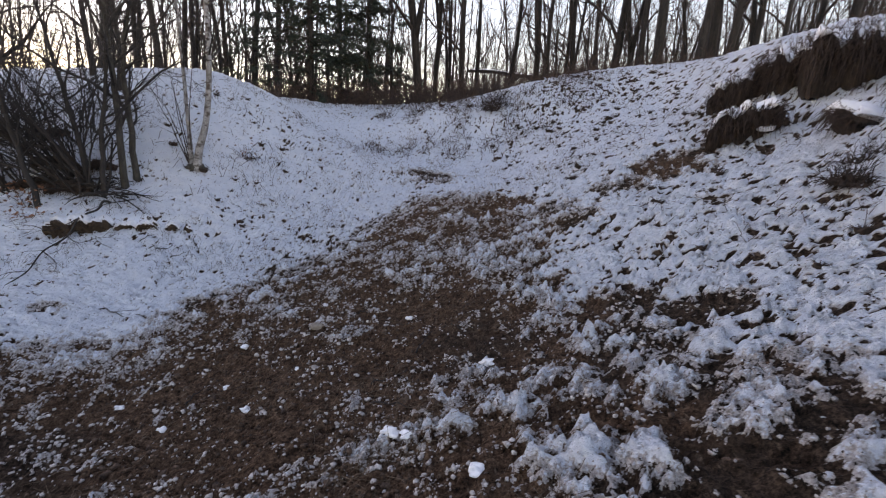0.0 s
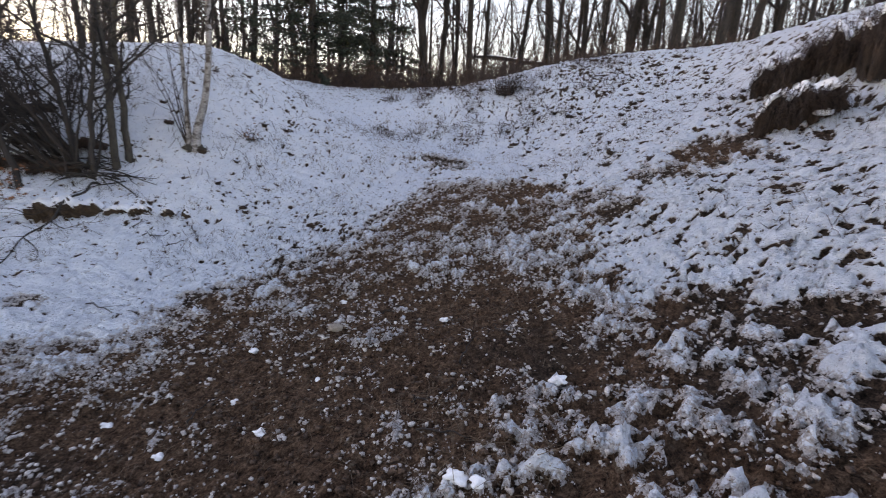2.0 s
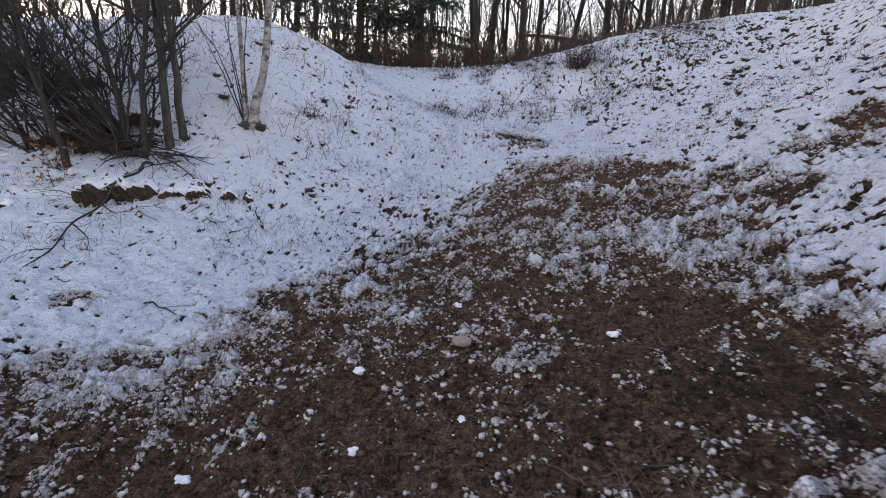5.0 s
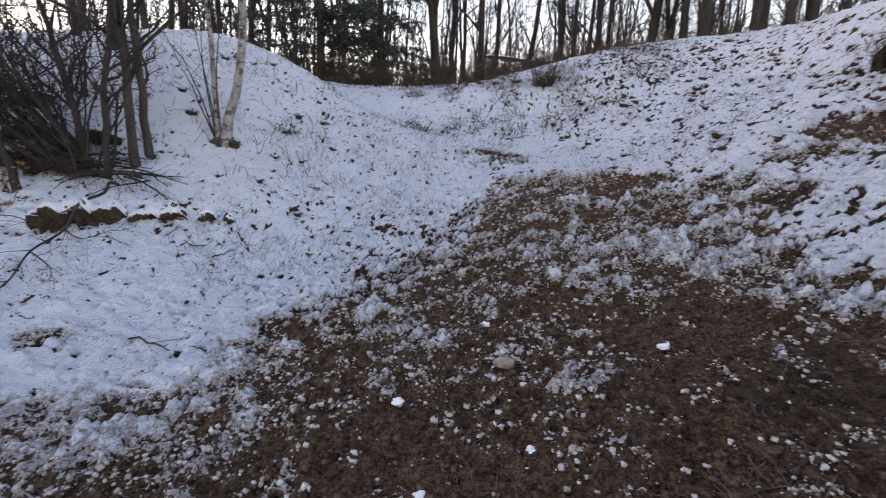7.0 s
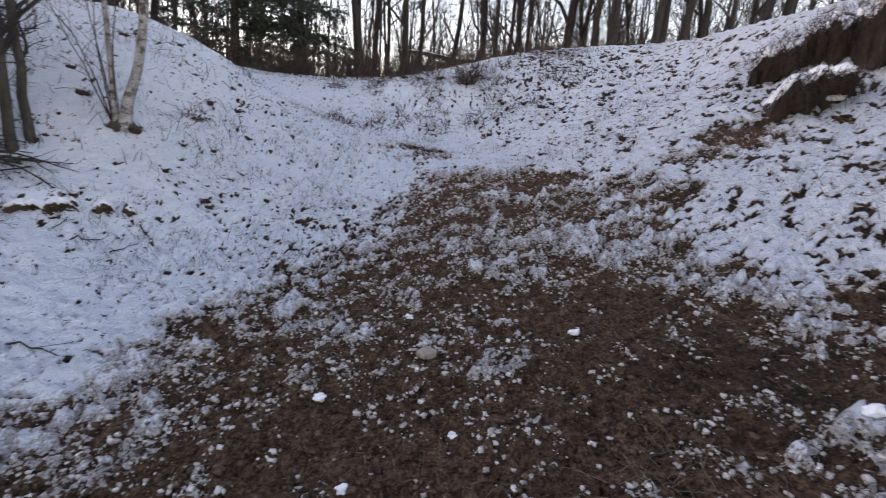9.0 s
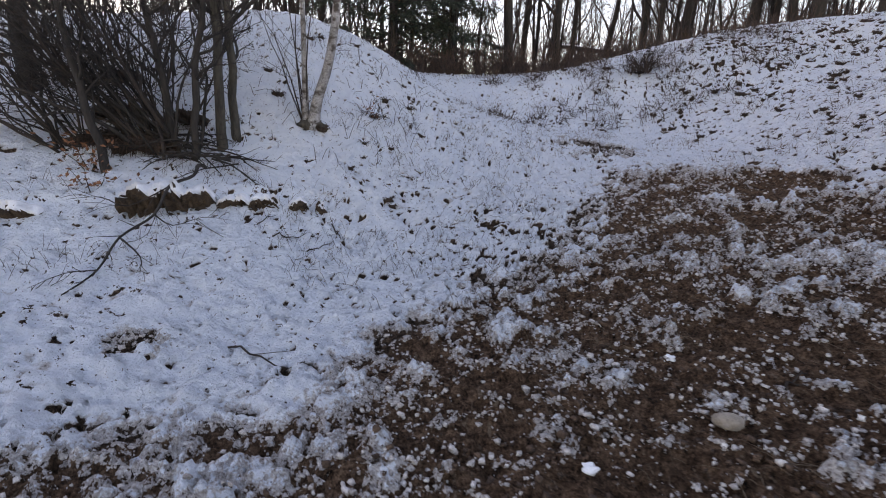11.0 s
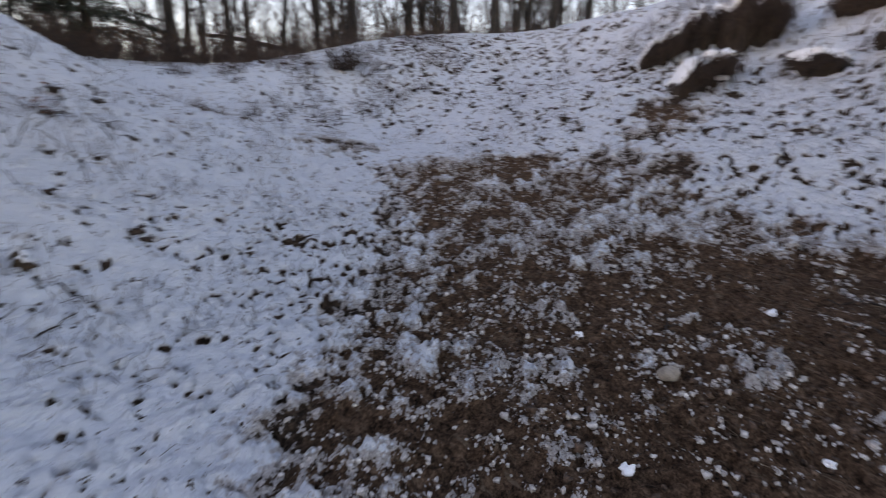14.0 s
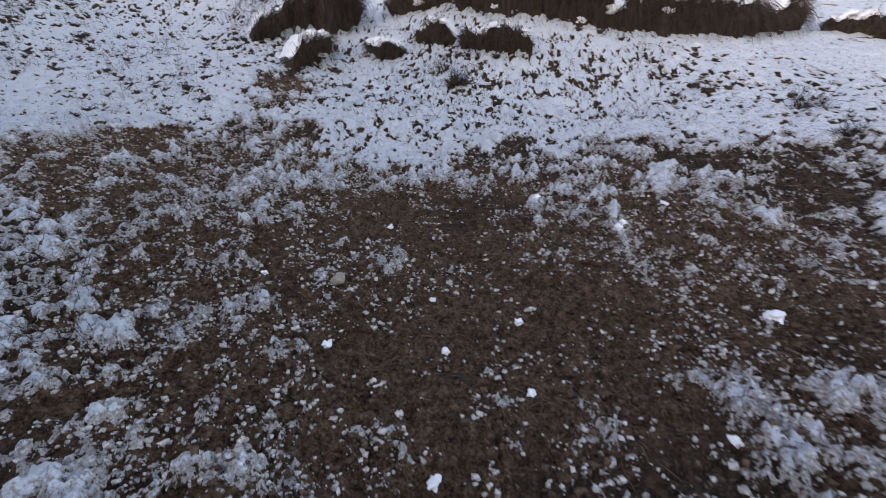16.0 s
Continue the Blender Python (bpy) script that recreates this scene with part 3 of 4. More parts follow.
def plant_wood():
    rng = random.Random(5)
    kinds = [wood_tree(10 + k, rng.uniform(13, 18), rng.uniform(0.09, 0.17), (0, 1, 0, 2, 1, 0, 0)[k]) for k in range(7)]
    kinds += [wood_tree(50 + k, 17, 0.165, (0, 1, 0)[k]) for k in range(3)]
    spots = []
    # the tall trunks that stand out on the skyline, by bearing (degrees from straight ahead) and distance
    for bearing, far, k, size in ((3.8, 22, 8, 1.2), (2.0, 24, 1, 0.9), (0.4, 25, 3, 0.8), (-1.3, 23, 7, 0.95), (-2.7, 23.5, 9, 0.75), (-6.4, 25, 0, 0.9), (-9.8, 24, 4, 1.1), (-11.0, 23, 7, 0.75), (-13.7, 24, 2, 0.9), (-14.0, 27, 5, 1.0), (-17.9, 22, 2, 1.2), (-19.6, 21.5, 8, 0.7), (-20.8, 21, 9, 0.85), (-22.6, 20.5, 7, 1.25), (-26.3, 20, 9, 0.95), (-27.5, 21, 1, 1.1), (-28.7, 20, 8, 0.85), (-29.8, 21, 9, 0.6), (-31.0, 21, 4, 0.9), (-33.5, 20.5, 7, 0.6), (-36, 23, 5, 1.15), (-38, 22, 2, 1.1), (25.5, 24, 5, 1.0), (29, 27, 2, 0.9), (31, 22, 0, 0.9), (25.0, 24.5, 6, 1.0), (22.5, 26, 2, 1.0), (36, 22, 0, 1.0), (33, 24, 3, 0.95)):
        a = radians(bearing)
        spots.append((-math.sin(a) * far, math.cos(a) * far, k, size))
    while len(spots) < 170:
        a = radians(-56 + 114 * rng.random() ** 1.6)
        far = 24 + 44 * rng.random() ** 0.8
        x, y = -math.sin(a) * far, math.cos(a) * far
        if y < 19 or (x > 4 and y < 20) or any((x - u) ** 2 + (y - w) ** 2 < 1.2 for u, w, *_ in spots):
            continue
        spots.append((x, y, rng.randrange(7), rng.uniform(0.6, 1.05)))
    young = [sapling(30 + k) for k in range(4)]
    kinds += young
    while len(spots) < 450:
        a, far = radians(-52 + 104 * rng.random() ** 1.5), 21 + 30 * rng.random()
        x, y = -math.sin(a) * far, math.cos(a) * far
        if y > 19.5:
            spots.append((x, y, 10 + rng.randrange(4), rng.uniform(0.6, 1.2)))
    for x, y, k, size in spots:
        m = pose(x, y, float(land(x, y)), rng.gauss(0, 1.5), rng.gauss(0, 1.5), rng.uniform(0, 360))
        ob = copy_thing(kinds[k], m)
        ob.scale = (size, size, size)
    for k in kinds:
        for o in (*k.children_recursive, k):
            bpy.data.objects.remove(o)


plant_wood()


def far_stems():
    """The mesh of thin stems and twigs deep in the wood, too many to count."""
    rng = random.Random(17)
    geo = Geo()
    for _ in range(250):
        a, far = radians(-50 + 100 * rng.random() ** 1.3), rng.uniform(20.5, 40)
        x, y = -math.sin(a) * far, math.cos(a) * far
        if y < 18.8:
            continue
        h = rng.uniform(3.5, 9)
        q = wander(Vector((x, y, float(land(x, y)) - 0.1)), Vector((rng.gauss(0, 0.1), rng.gauss(0, 0.1), 1)), h, 6, 0.09, 0.04, rng)
        rr = [rng.uniform(0.025, 0.05) * (1 - 0.13 * j) + 0.006 for j in range(7)]
        geo.tube(q, rr, 4)
        boughs(geo, q, rr, rng, 12, 2, 0.08, 1.0, 0.28, 0.04, 3, 0.0085)
    single("understory", geo, TWIG, (0, 0, 0), "tangle of thin bare stems and twigs in the wood", "saplings", kind="stuff")


far_stems()


def thicket():
    """Undergrowth of thin reddish stems along the rim and under the wood."""
    rng = random.Random(8)
    geo = Geo()
    for _ in range(4500):
        a, far = radians(rng.uniform(-50, 50)), rng.uniform(18.6, 36)
        x, y = -math.sin(a) * far, math.cos(a) * far
        if rng.random() < 0.6:
            x = rng.uniform(-9, 12)
            y = 18.4 - 0.3 * max(x - 0.5, 0) + 3.6 * rng.random()
        h = rng.uniform(0.3, 1.2) * (1.0 + 0.04 * (y - 18))
        pts = wander(Vector((x, y, float(land(x, y)) - 0.05)), Vector((rng.gauss(0, 0.3), rng.gauss(0, 0.3), 1)), h, 3, 0.2, 0.05, rng)
        geo.tube(pts, (0.014, 0.012, 0.009, 0.006), 3)
        for q in pts[1:3]:
            for _ in range(1):
                geo.tube(wander(q, Vector((rng.gauss(0, 0.7), rng.gauss(0, 0.7), 0.7)), h * 0.4, 2, 0.2, 0.1, rng), (0.009, 0.007, 0.005), 3)
    single("brush", geo, BRUSH, (0, 0, 0), "reddish brown leafless undergrowth along the rim", "brush", kind="stuff")


thicket()


def spruce(place, height, seed, spread_):
    rng = random.Random(seed)
    ob = thing("spruce_tree", place, "dark green spruce with sparse drooping boughs", "tree", "spruces")
    trunk, boughs_, needles = Geo(), Geo(), Geo()
    pts = [Vector((0.02 * math.sin(k), 0, -0.3 + (height + 0.3) * k / 10)) for k in range(11)]
    trunk.tube(pts, [0.17 * (1 - 0.93 * k / 10) for k in range(11)], 8)
    z = 0.5
    while z < height * 0.97:
        reach = spread_ * (1 - z / height) ** 0.75 * (0.55 if z < 1.2 else 1)
        for _ in range(rng.choice((3, 4, 5))):
            a = rng.uniform(0, 6.283)
            length = reach * rng.uniform(0.7, 1.15)
            q = wander(Vector((0, 0, z + rng.uniform(-0.12, 0.12))), Vector((math.cos(a), math.sin(a), 0.12)), length, 6, 0.07, -0.05, rng)
            boughs_.tube(q, [0.022 * (1 - 0.14 * j) for j in range(7)], 4)
            if z < 1.3 and rng.random() < 0.45:
                continue
            for j in range(1, 7):
                for _ in range(4):
                    side = Vector((rng.gauss(0, 1), rng.gauss(0, 1), rng.gauss(-0.25, 0.2)))
                    tip = (q[j] - q[j - 1]).normalized() + side * 0.75
                    w = wander(q[j].lerp(q[j - 1], rng.random()), tip, rng.uniform(0.22, 0.5), 3, 0.15, -0.1, rng)
                    boughs_.tube(w, (0.006, 0.005, 0.004, 0.002), 3)
                    for u, v in zip(w, w[1:]):
                        for _ in range(4):
                            p = u.lerp(v, rng.random())
                            d = (v - u).normalized() + Vector((rng.gauss(0, 0.8), rng.gauss(0, 0.8), rng.gauss(-0.1, 0.5)))
                            e = p + d.normalized() * rng.uniform(0.1, 0.22)
                            s = d.orthogonal().normalized() * 0.026
                            b = len(needles.v)
                            needles.v += [p + s, p - s, e]
                            needles.f.append((b, b + 1, b + 2))
        z += rng.uniform(0.27, 0.46)
    part("trunk", trunk, BARK, ob)
    bough = part("branch", boughs_, TWIG, ob, "thin dark limbs")
    part("needles", needles, NEEDLE, bough, "dark green needle sprays", smooth=False)
    return ob


for sx, sy, sh, seed, wide in ((-5.75, 19.6, 13.0, 3, 3.9), (-3.9, 22.5, 11.0, 4, 3.2)):
    spruce((sx, sy, float(land(sx, sy))), sh, seed, wide)


def fallen_log():
    rng = random.Random(2)
    geo = Geo()
    q = [Vector((-2.4 + 4.8 * k / 6, 0, 0.06 * math.sin(k) - 0.02 * k)) for k in range(7)]
    geo.tube(q, [0.09, 0.1, 0.11, 0.12, 0.13, 0.14, 0.15], 8)
    ob = thing("fallen_log", (3.3, 30.4, 6.25), "snow-topped dead trunk leaning across the rim", "log")
    part("trunk", geo, BARK_GREY, ob)
    cap = Geo()
    cap.tube([p + Vector((0, 0, 0.07)) for p in q], [0.02, 0.07, 0.08, 0.08, 0.085, 0.09, 0.02], 7)
    part("snow", cap, SNOW, ob, "thin cap of snow")
    prop = Geo()
    for x in (2.2, -0.4):
        prop.tube([Vector((x, 0.02, -0.02)), Vector((x + 0.1, 0.1, -2.9))], (0.08, 0.11), 6)
    part("stub", prop, BARK_GREY, ob, "broken limbs that hold the log up")


fallen_log()

# ---- left bank: birch, alders and their brush ----


def birch_tree():
    rng = random.Random(21)
    x, y = -4.78, 8.79
    ob = thing("birch_tree", (x, y, ground_at(x, y)), "white-barked birch with two stems from one base", "tree")
    for path, r0 in (((Vector((-0.05, 0, -0.15)), Vector((-0.07, 0, 0.5)), Vector((-0.09, 0, 1.2)), Vector((-0.14, 0.02, 2.2)), Vector((-0.2, 0.05, 3.4)), Vector((-0.15, 0.1, 5.5)), Vector((-0.25, 0.2, 7.5))), 0.043),
                     ((Vector((0.03, 0, -0.15)), Vector((0.1, -0.02, 0.3)), Vector((0.26, -0.03, 0.8)), Vector((0.36, -0.03, 1.5)), Vector((0.38, 0, 2.4)), Vector((0.36, 0.03, 3.4)), Vector((0.5, 0.1, 6.0)), Vector((0.55, 0.1, 8.0))), 0.074)):
        g = Geo()
        fine = []
        for i in range(len(path) - 1):
            a, b = path[max(i - 1, 0)], path[i]
            c, d = path[i + 1], path[min(i + 2, len(path) - 1)]
            for k in range(4):
                t = k / 4
                fine.append(0.5 * ((2 * b) + (c - a) * t + (2 * a - 5 * b + 4 * c - d) * t * t + (3 * b - a - 3 * c + d) * t ** 3))
        fine.append(path[-1])
        rr = [r0 * (1 + 0.7 * math.exp(-k / 1.6)) * (1 - 0.75 * k / len(fine)) for k in range(len(fine))]
        g.tube(fine, rr, 10)
        part("trunk", g, BIRCH, ob)
        limbs(ob, fine, rr, rng, 9, 0.42, 0.2, 0.02, 0.003, BARK, 1)
    g = Geo()
    g.lump((0.02, 0.0, -0.03), (0.14, 0.12, 0.1), rng, 0.35, 3)
    g.lump((0.17, -0.03, -0.02), (0.09, 0.05, 0.04), rng, 0.4, 2)
    part("root_collar", g, BARK_GREY, ob, "brown torn bark at the foot")
    g = Geo()
    for k in range(5):
        q = wander(Vector((-0.1, 0.02, 0)), Vector((-0.25 + 0.1 * k, -0.1, 1)), 1.6 + 0.15 * k, 6, 0.1, 0.04, rng)
        rr = [0.012 * (1 - 0.13 * j) for j in range(7)]
        g.tube(q, rr, 4)
        boughs(g, q, rr, rng, 5, 1, 0.3, 0.9, 0.4)
    part("sucker", g, TWIG, ob, "thin dark shoots from the foot")


birch_tree()


def alder(x, y, path, r0, bark, seed, label, count=9):
    rng = random.Random(seed)
    z = ground_at(x, y)
    ob = thing("alder_tree", (x, y, z), label, "tree", "alders on the bank")
    pts = []
    for i in range(len(path) - 1):
        for k in range(3):
            pts.append(Vector(path[i]).lerp(Vector(path[i + 1]), k / 3) + Vector((rng.gauss(0, 0.012), rng.gauss(0, 0.012), 0)))
    pts.append(Vector(path[-1]))
    rr = [r0 * (1.2 if k == 0 else 1) * (1 - 0.7 * k / len(pts)) for k in range(len(pts))]
    g = Geo()
    g.tube(pts, rr, 9)
    part("trunk", g, bark, ob)
    limbs(ob, pts, rr, rng, count + 5, 0.2, 0.32, 0.03, 0.0045, BARK)
    return ob


alder(-5.54, 7.93, [(0, 0, -0.15), (-0.04, 0, 0.9), (-0.02, 0, 1.8), (-0.1, 0, 2.8), (-0.05, 0.1, 4.2), (0.1, 0.2, 6.5)], 0.06, BARK_GREY, 31, "grey-barked young tree with an upright trunk")
alder(-5.52, 8.2, [(0, 0, -0.15), (-0.02, 0, 0.8), (-0.08, 0, 1.7), (-0.02, 0, 2.3), (0.25, -0.1, 3.0), (0.5, -0.1, 4.2)], 0.056, BARK_GREY, 32, "grey-barked young tree bent outwards above")
alder(-5.75, 7.7, [(0, 0, -0.15), (0.04, 0, 0.6), (0.1, 0, 1.2), (0.22, 0, 1.9), (0.3, 0, 2.6), (0.75, -0.05, 3.2)], 0.045, BARK, 33, "dark crooked trunk that leans over the bank", 10)
alder(-6.0, 7.75, [(0, 0, -0.15), (-0.12, 0, 0.8), (-0.3, 0, 1.7), (-0.5, 0, 2.6), (-0.9, 0.1, 4.0)], 0.045, BARK, 34, "dark trunk that leans away among the brush", 10)
alder(-6.4, 7.2, [(0, 0, -0.15), (-0.16, 0, 0.5), (-0.3, 0, 1.1), (-0.5, 0.05, 2.0), (-0.8, 0.1, 3.2)], 0.05, BARK, 35, "dark leaning sapling at the foot of the bank", 9)
alder(-8.5, 8.5, [(0, 0, -0.2), (-0.05, 0, 1.0), (0.05, 0, 2.2), (0.0, 0.1, 4.0), (-0.1, 0.2, 7.0)], 0.12, BARK, 36, "stout dark trunk behind the brush", 10)
alder(-7.3, 10.6, [(0, 0, -0.2), (0.05, 0, 1.0), (-0.05, 0, 2.2), (0.1, 0.1, 4.0), (0.2, 0.2, 6.0)], 0.06, BARK, 37, "dark young tree on the mound", 10)
alder(-8.6, 11.6, [(0, 0, -0.2), (-0.1, 0, 1.0), (-0.2, 0, 2.2), (-0.5, 0.1, 4.0), (-0.8, 0.2, 6.0)], 0.07, BARK, 38, "dark young tree on the mound", 10)
alder(-9.4, 9.4, [(0, 0, -0.2), (-0.1, 0, 1.0), (0.1, 0, 2.2), (0.2, 0.1, 4.0), (0.1, 0.2, 6.0)], 0.07, BARK, 39, "dark young tree on the mound", 10)


def alder_shrub(x, y, stems, height, lean, seed, label):
    rng = random.Random(seed)
    ob = thing("alder_shrub", (x, y, ground_at(x, y)), label, "shrub", "alder shrubs")
    for _ in range(stems):
        g = Geo()
        p = Vector((rng.gauss(0, 0.16), rng.gauss(0, 0.13), -0.08))
        d = Vector((lean[0] + rng.gauss(0, 0.34), lean[1] + rng.gauss(0, 0.3), 1))
        n = 7
        q = wander(p, d, height * rng.uniform(0.6, 1.15), n, 0.17, 0.02, rng)
        r = rng.uniform(0.009, 0.028)
        rr = [r * (1 - 0.11 * j) for j in range(n + 1)]
        g.tube(q, rr, 5)
        boughs(g, q, rr, rng, 7, 2, 0.25, 0.9, 0.4, 0.02, 3, 0.004)
        part("stem", g, BARK if rng.random() < 0.5 else TWIG, ob)
    return ob


alder_shrub(-6.35, 7.95, 30, 2.8, (-0.85, -0.05), 41, "dense leafless shrub of dark leaning stems")
alder_shrub(-6.05, 7.75, 20, 2.5, (-0.6, -0.1), 42, "leafless shrub of dark stems over the bank")
alder_shrub(-7.3, 7.7, 17, 2.4, (-0.9, 0.0), 43, "dense leafless shrub of dark stems")
alder_shrub(-8.3, 8.8, 18, 2.8, (-0.3, 0.0), 44, "dense leafless shrub of dark stems")
alder_shrub(-7.0, 9.2, 7, 2.0, (0.1, 0.0), 45, "thin leafless shrub on the snowy mound")
alder_shrub(-8.6, 6.6, 8, 2.0, (-0.4, 0.0), 46, "leafless shrub of dark stems")


def brush_pile(x, y, w, d, seed, count):
    rng = random.Random(seed)
    ob = thing("brush_pile", (x, y, ground_at(x, y)), "heap of dead dark branches under the shrubs", "brush")
    for _ in range(count):
        g = Geo()
        p = Vector((rng.uniform(-w, w) * 0.7, rng.uniform(-d, d), rng.uniform(-0.02, 0.16)))
        a = rng.gauss(0, 0.5) + (math.pi if rng.random() < 0.5 else 0)
        q = wander(p, Vector((math.cos(a), math.sin(a) * 0.6, rng.gauss(0.0, 0.12))), rng.uniform(0.4, 0.9), 4, 0.12, -0.04, rng)
        rr = [0.014 * (1 - 0.18 * j) for j in range(5)]
        g.tube(q, rr, 4)
        boughs(g, q, rr, rng, 4, 1, 0.3, 0.8, 0.4, 0.0, 3)
        part("branch", g, BARK, ob)


brush_pile(-5.5, 7.62, 0.5, 0.2, 51, 24)
brush_pile(-6.0, 7.85, 0.45, 0.3, 52, 34)
brush_pile(-6.7, 7.8, 0.5, 0.3, 53, 16)


def rounded(pts, steps=4):
    """A smooth line through the points."""
    fine = []
    for i in range(len(pts) - 1):
        a, b, c, d = pts[max(i - 1, 0)], pts[i], pts[i + 1], pts[min(i + 2, len(pts) - 1)]
        for k in range(steps):
            t = k / steps
            fine.append(0.5 * ((2 * b) + (c - a) * t + (2 * a - 5 * b + 4 * c - d) * t * t + (3 * b - a - 3 * c + d) * t ** 3))
    return fine + [pts[-1]]


def dead_branch():
    """The long forked branch that hangs over the lip onto the snow."""
    rng = random.Random(61)
    ob = thing("dead_branch", (-5.5, 7.45, ground_at(-5.5, 7.45)), "long forked dead branch hanging over the bank", "branch")
    z0 = ground_at(-5.5, 7.45)
    rel = lambda x, y, up: Vector((x + 5.5, y - 7.45, ground_at(x, y) + up - z0))
    q = [rel(-5.5, 7.45, 0.05), rel(-5.42, 7.2, 0.18), rel(-5.33, 6.95, 0.24), rel(-5.38, 6.65, 0.3), rel(-5.3, 6.3, 0.2), rel(-5.36, 5.95, 0.14), rel(-5.28, 5.6, 0.05), rel(-5.3, 5.3, 0.01)]
    g = Geo()
    fine = rounded(q)
    g.tube(fine, [0.021 * (1 - 0.75 * k / len(fine)) for k in range(len(fine))], 6)
    boughs(g, fine, [0.01] * len(fine), rng, 9, 1, 0.3, 1.0, 0.14, 0.0, 3)
    part("stem", g, BARK, ob)
    for path, r in (((q[5], rel(-5.12, 5.85, 0.05), rel(-5.02, 5.7, 0.02)), 0.012), ((q[4], rel(-5.1, 6.25, 0.12), rel(-4.85, 6.3, 0.16), rel(-4.7, 6.5, 0.1)), 0.010), ((q[6], rel(-5.4, 5.45, 0.05), rel(-5.55, 5.3, 0.02)), 0.008), ((q[3], rel(-5.7, 6.5, 0.15), rel(-6.0, 6.55, 0.2), rel(-6.3, 6.5, 0.12)), 0.012)):
        g = Geo()
        path = rounded(list(path), 3)
        rad = [0.7 * r * (1 - 0.75 * k / (len(path) - 1)) for k in range(len(path))]
        g.tube(path, rad, 4)
        boughs(g, path, rad, rng, 7, 1, 0.1, 0.9, 0.5, 0.0, 3)
        part("twig", g, TWIG, ob)


dead_branch()


def leafy_sprig(x, y, h, count, seed):
    rng = random.Random(seed)
    ob = thing("leafy_sprig", (x, y, ground_at(x, y)), "small sapling with withered rust-coloured leaves", "shrub", "leafy saplings")
    g, lf = Geo(), Geo()
    for _ in range(4):
        q = wander(Vector((0, 0, -0.05)), Vector((rng.gauss(0, 0.4), rng.gauss(0, 0.4), 1)), h, 5, 0.15, 0, rng)
        g.tube(q, [0.006 * (1 - 0.15 * j) for j in range(6)], 4)
        for _ in range(count // 4):
            p = q[rng.randrange(2, 6)] + Vector((rng.gauss(0, 0.05), rng.gauss(0, 0.05), rng.gauss(0, 0.04)))
            a = Vector((rng.gauss(0, 1), rng.gauss(0, 1), rng.gauss(-0.3, 0.6))).normalized()
            s = a.orthogonal().normalized()
            n = a.cross(s) * 0.008
            b = len(lf.v)
            lf.v += [p, p + a * 0.03 + s * 0.016 + n, p + a * 0.065, p + a * 0.03 - s * 0.016 + n, p + a * 0.034]
            lf.f += [(b, b + 1, b + 4), (b + 1, b + 2, b + 4), (b + 2, b + 3, b + 4), (b + 3, b, b + 4)]
    part("stem", g, TWIG, ob)
    part("leaves", lf, RUST_LEAF, ob, "curled rust-brown leaves", smooth=False)


leafy_sprig(-6.6, 7.15, 0.5, 70, 71)
leafy_sprig(-6.35, 6.85, 0.35, 40, 72)
leafy_sprig(-4.05, 9.4, 0.45, 24, 73)

# ---- scarps: turf and earth breaking out of the snow ----


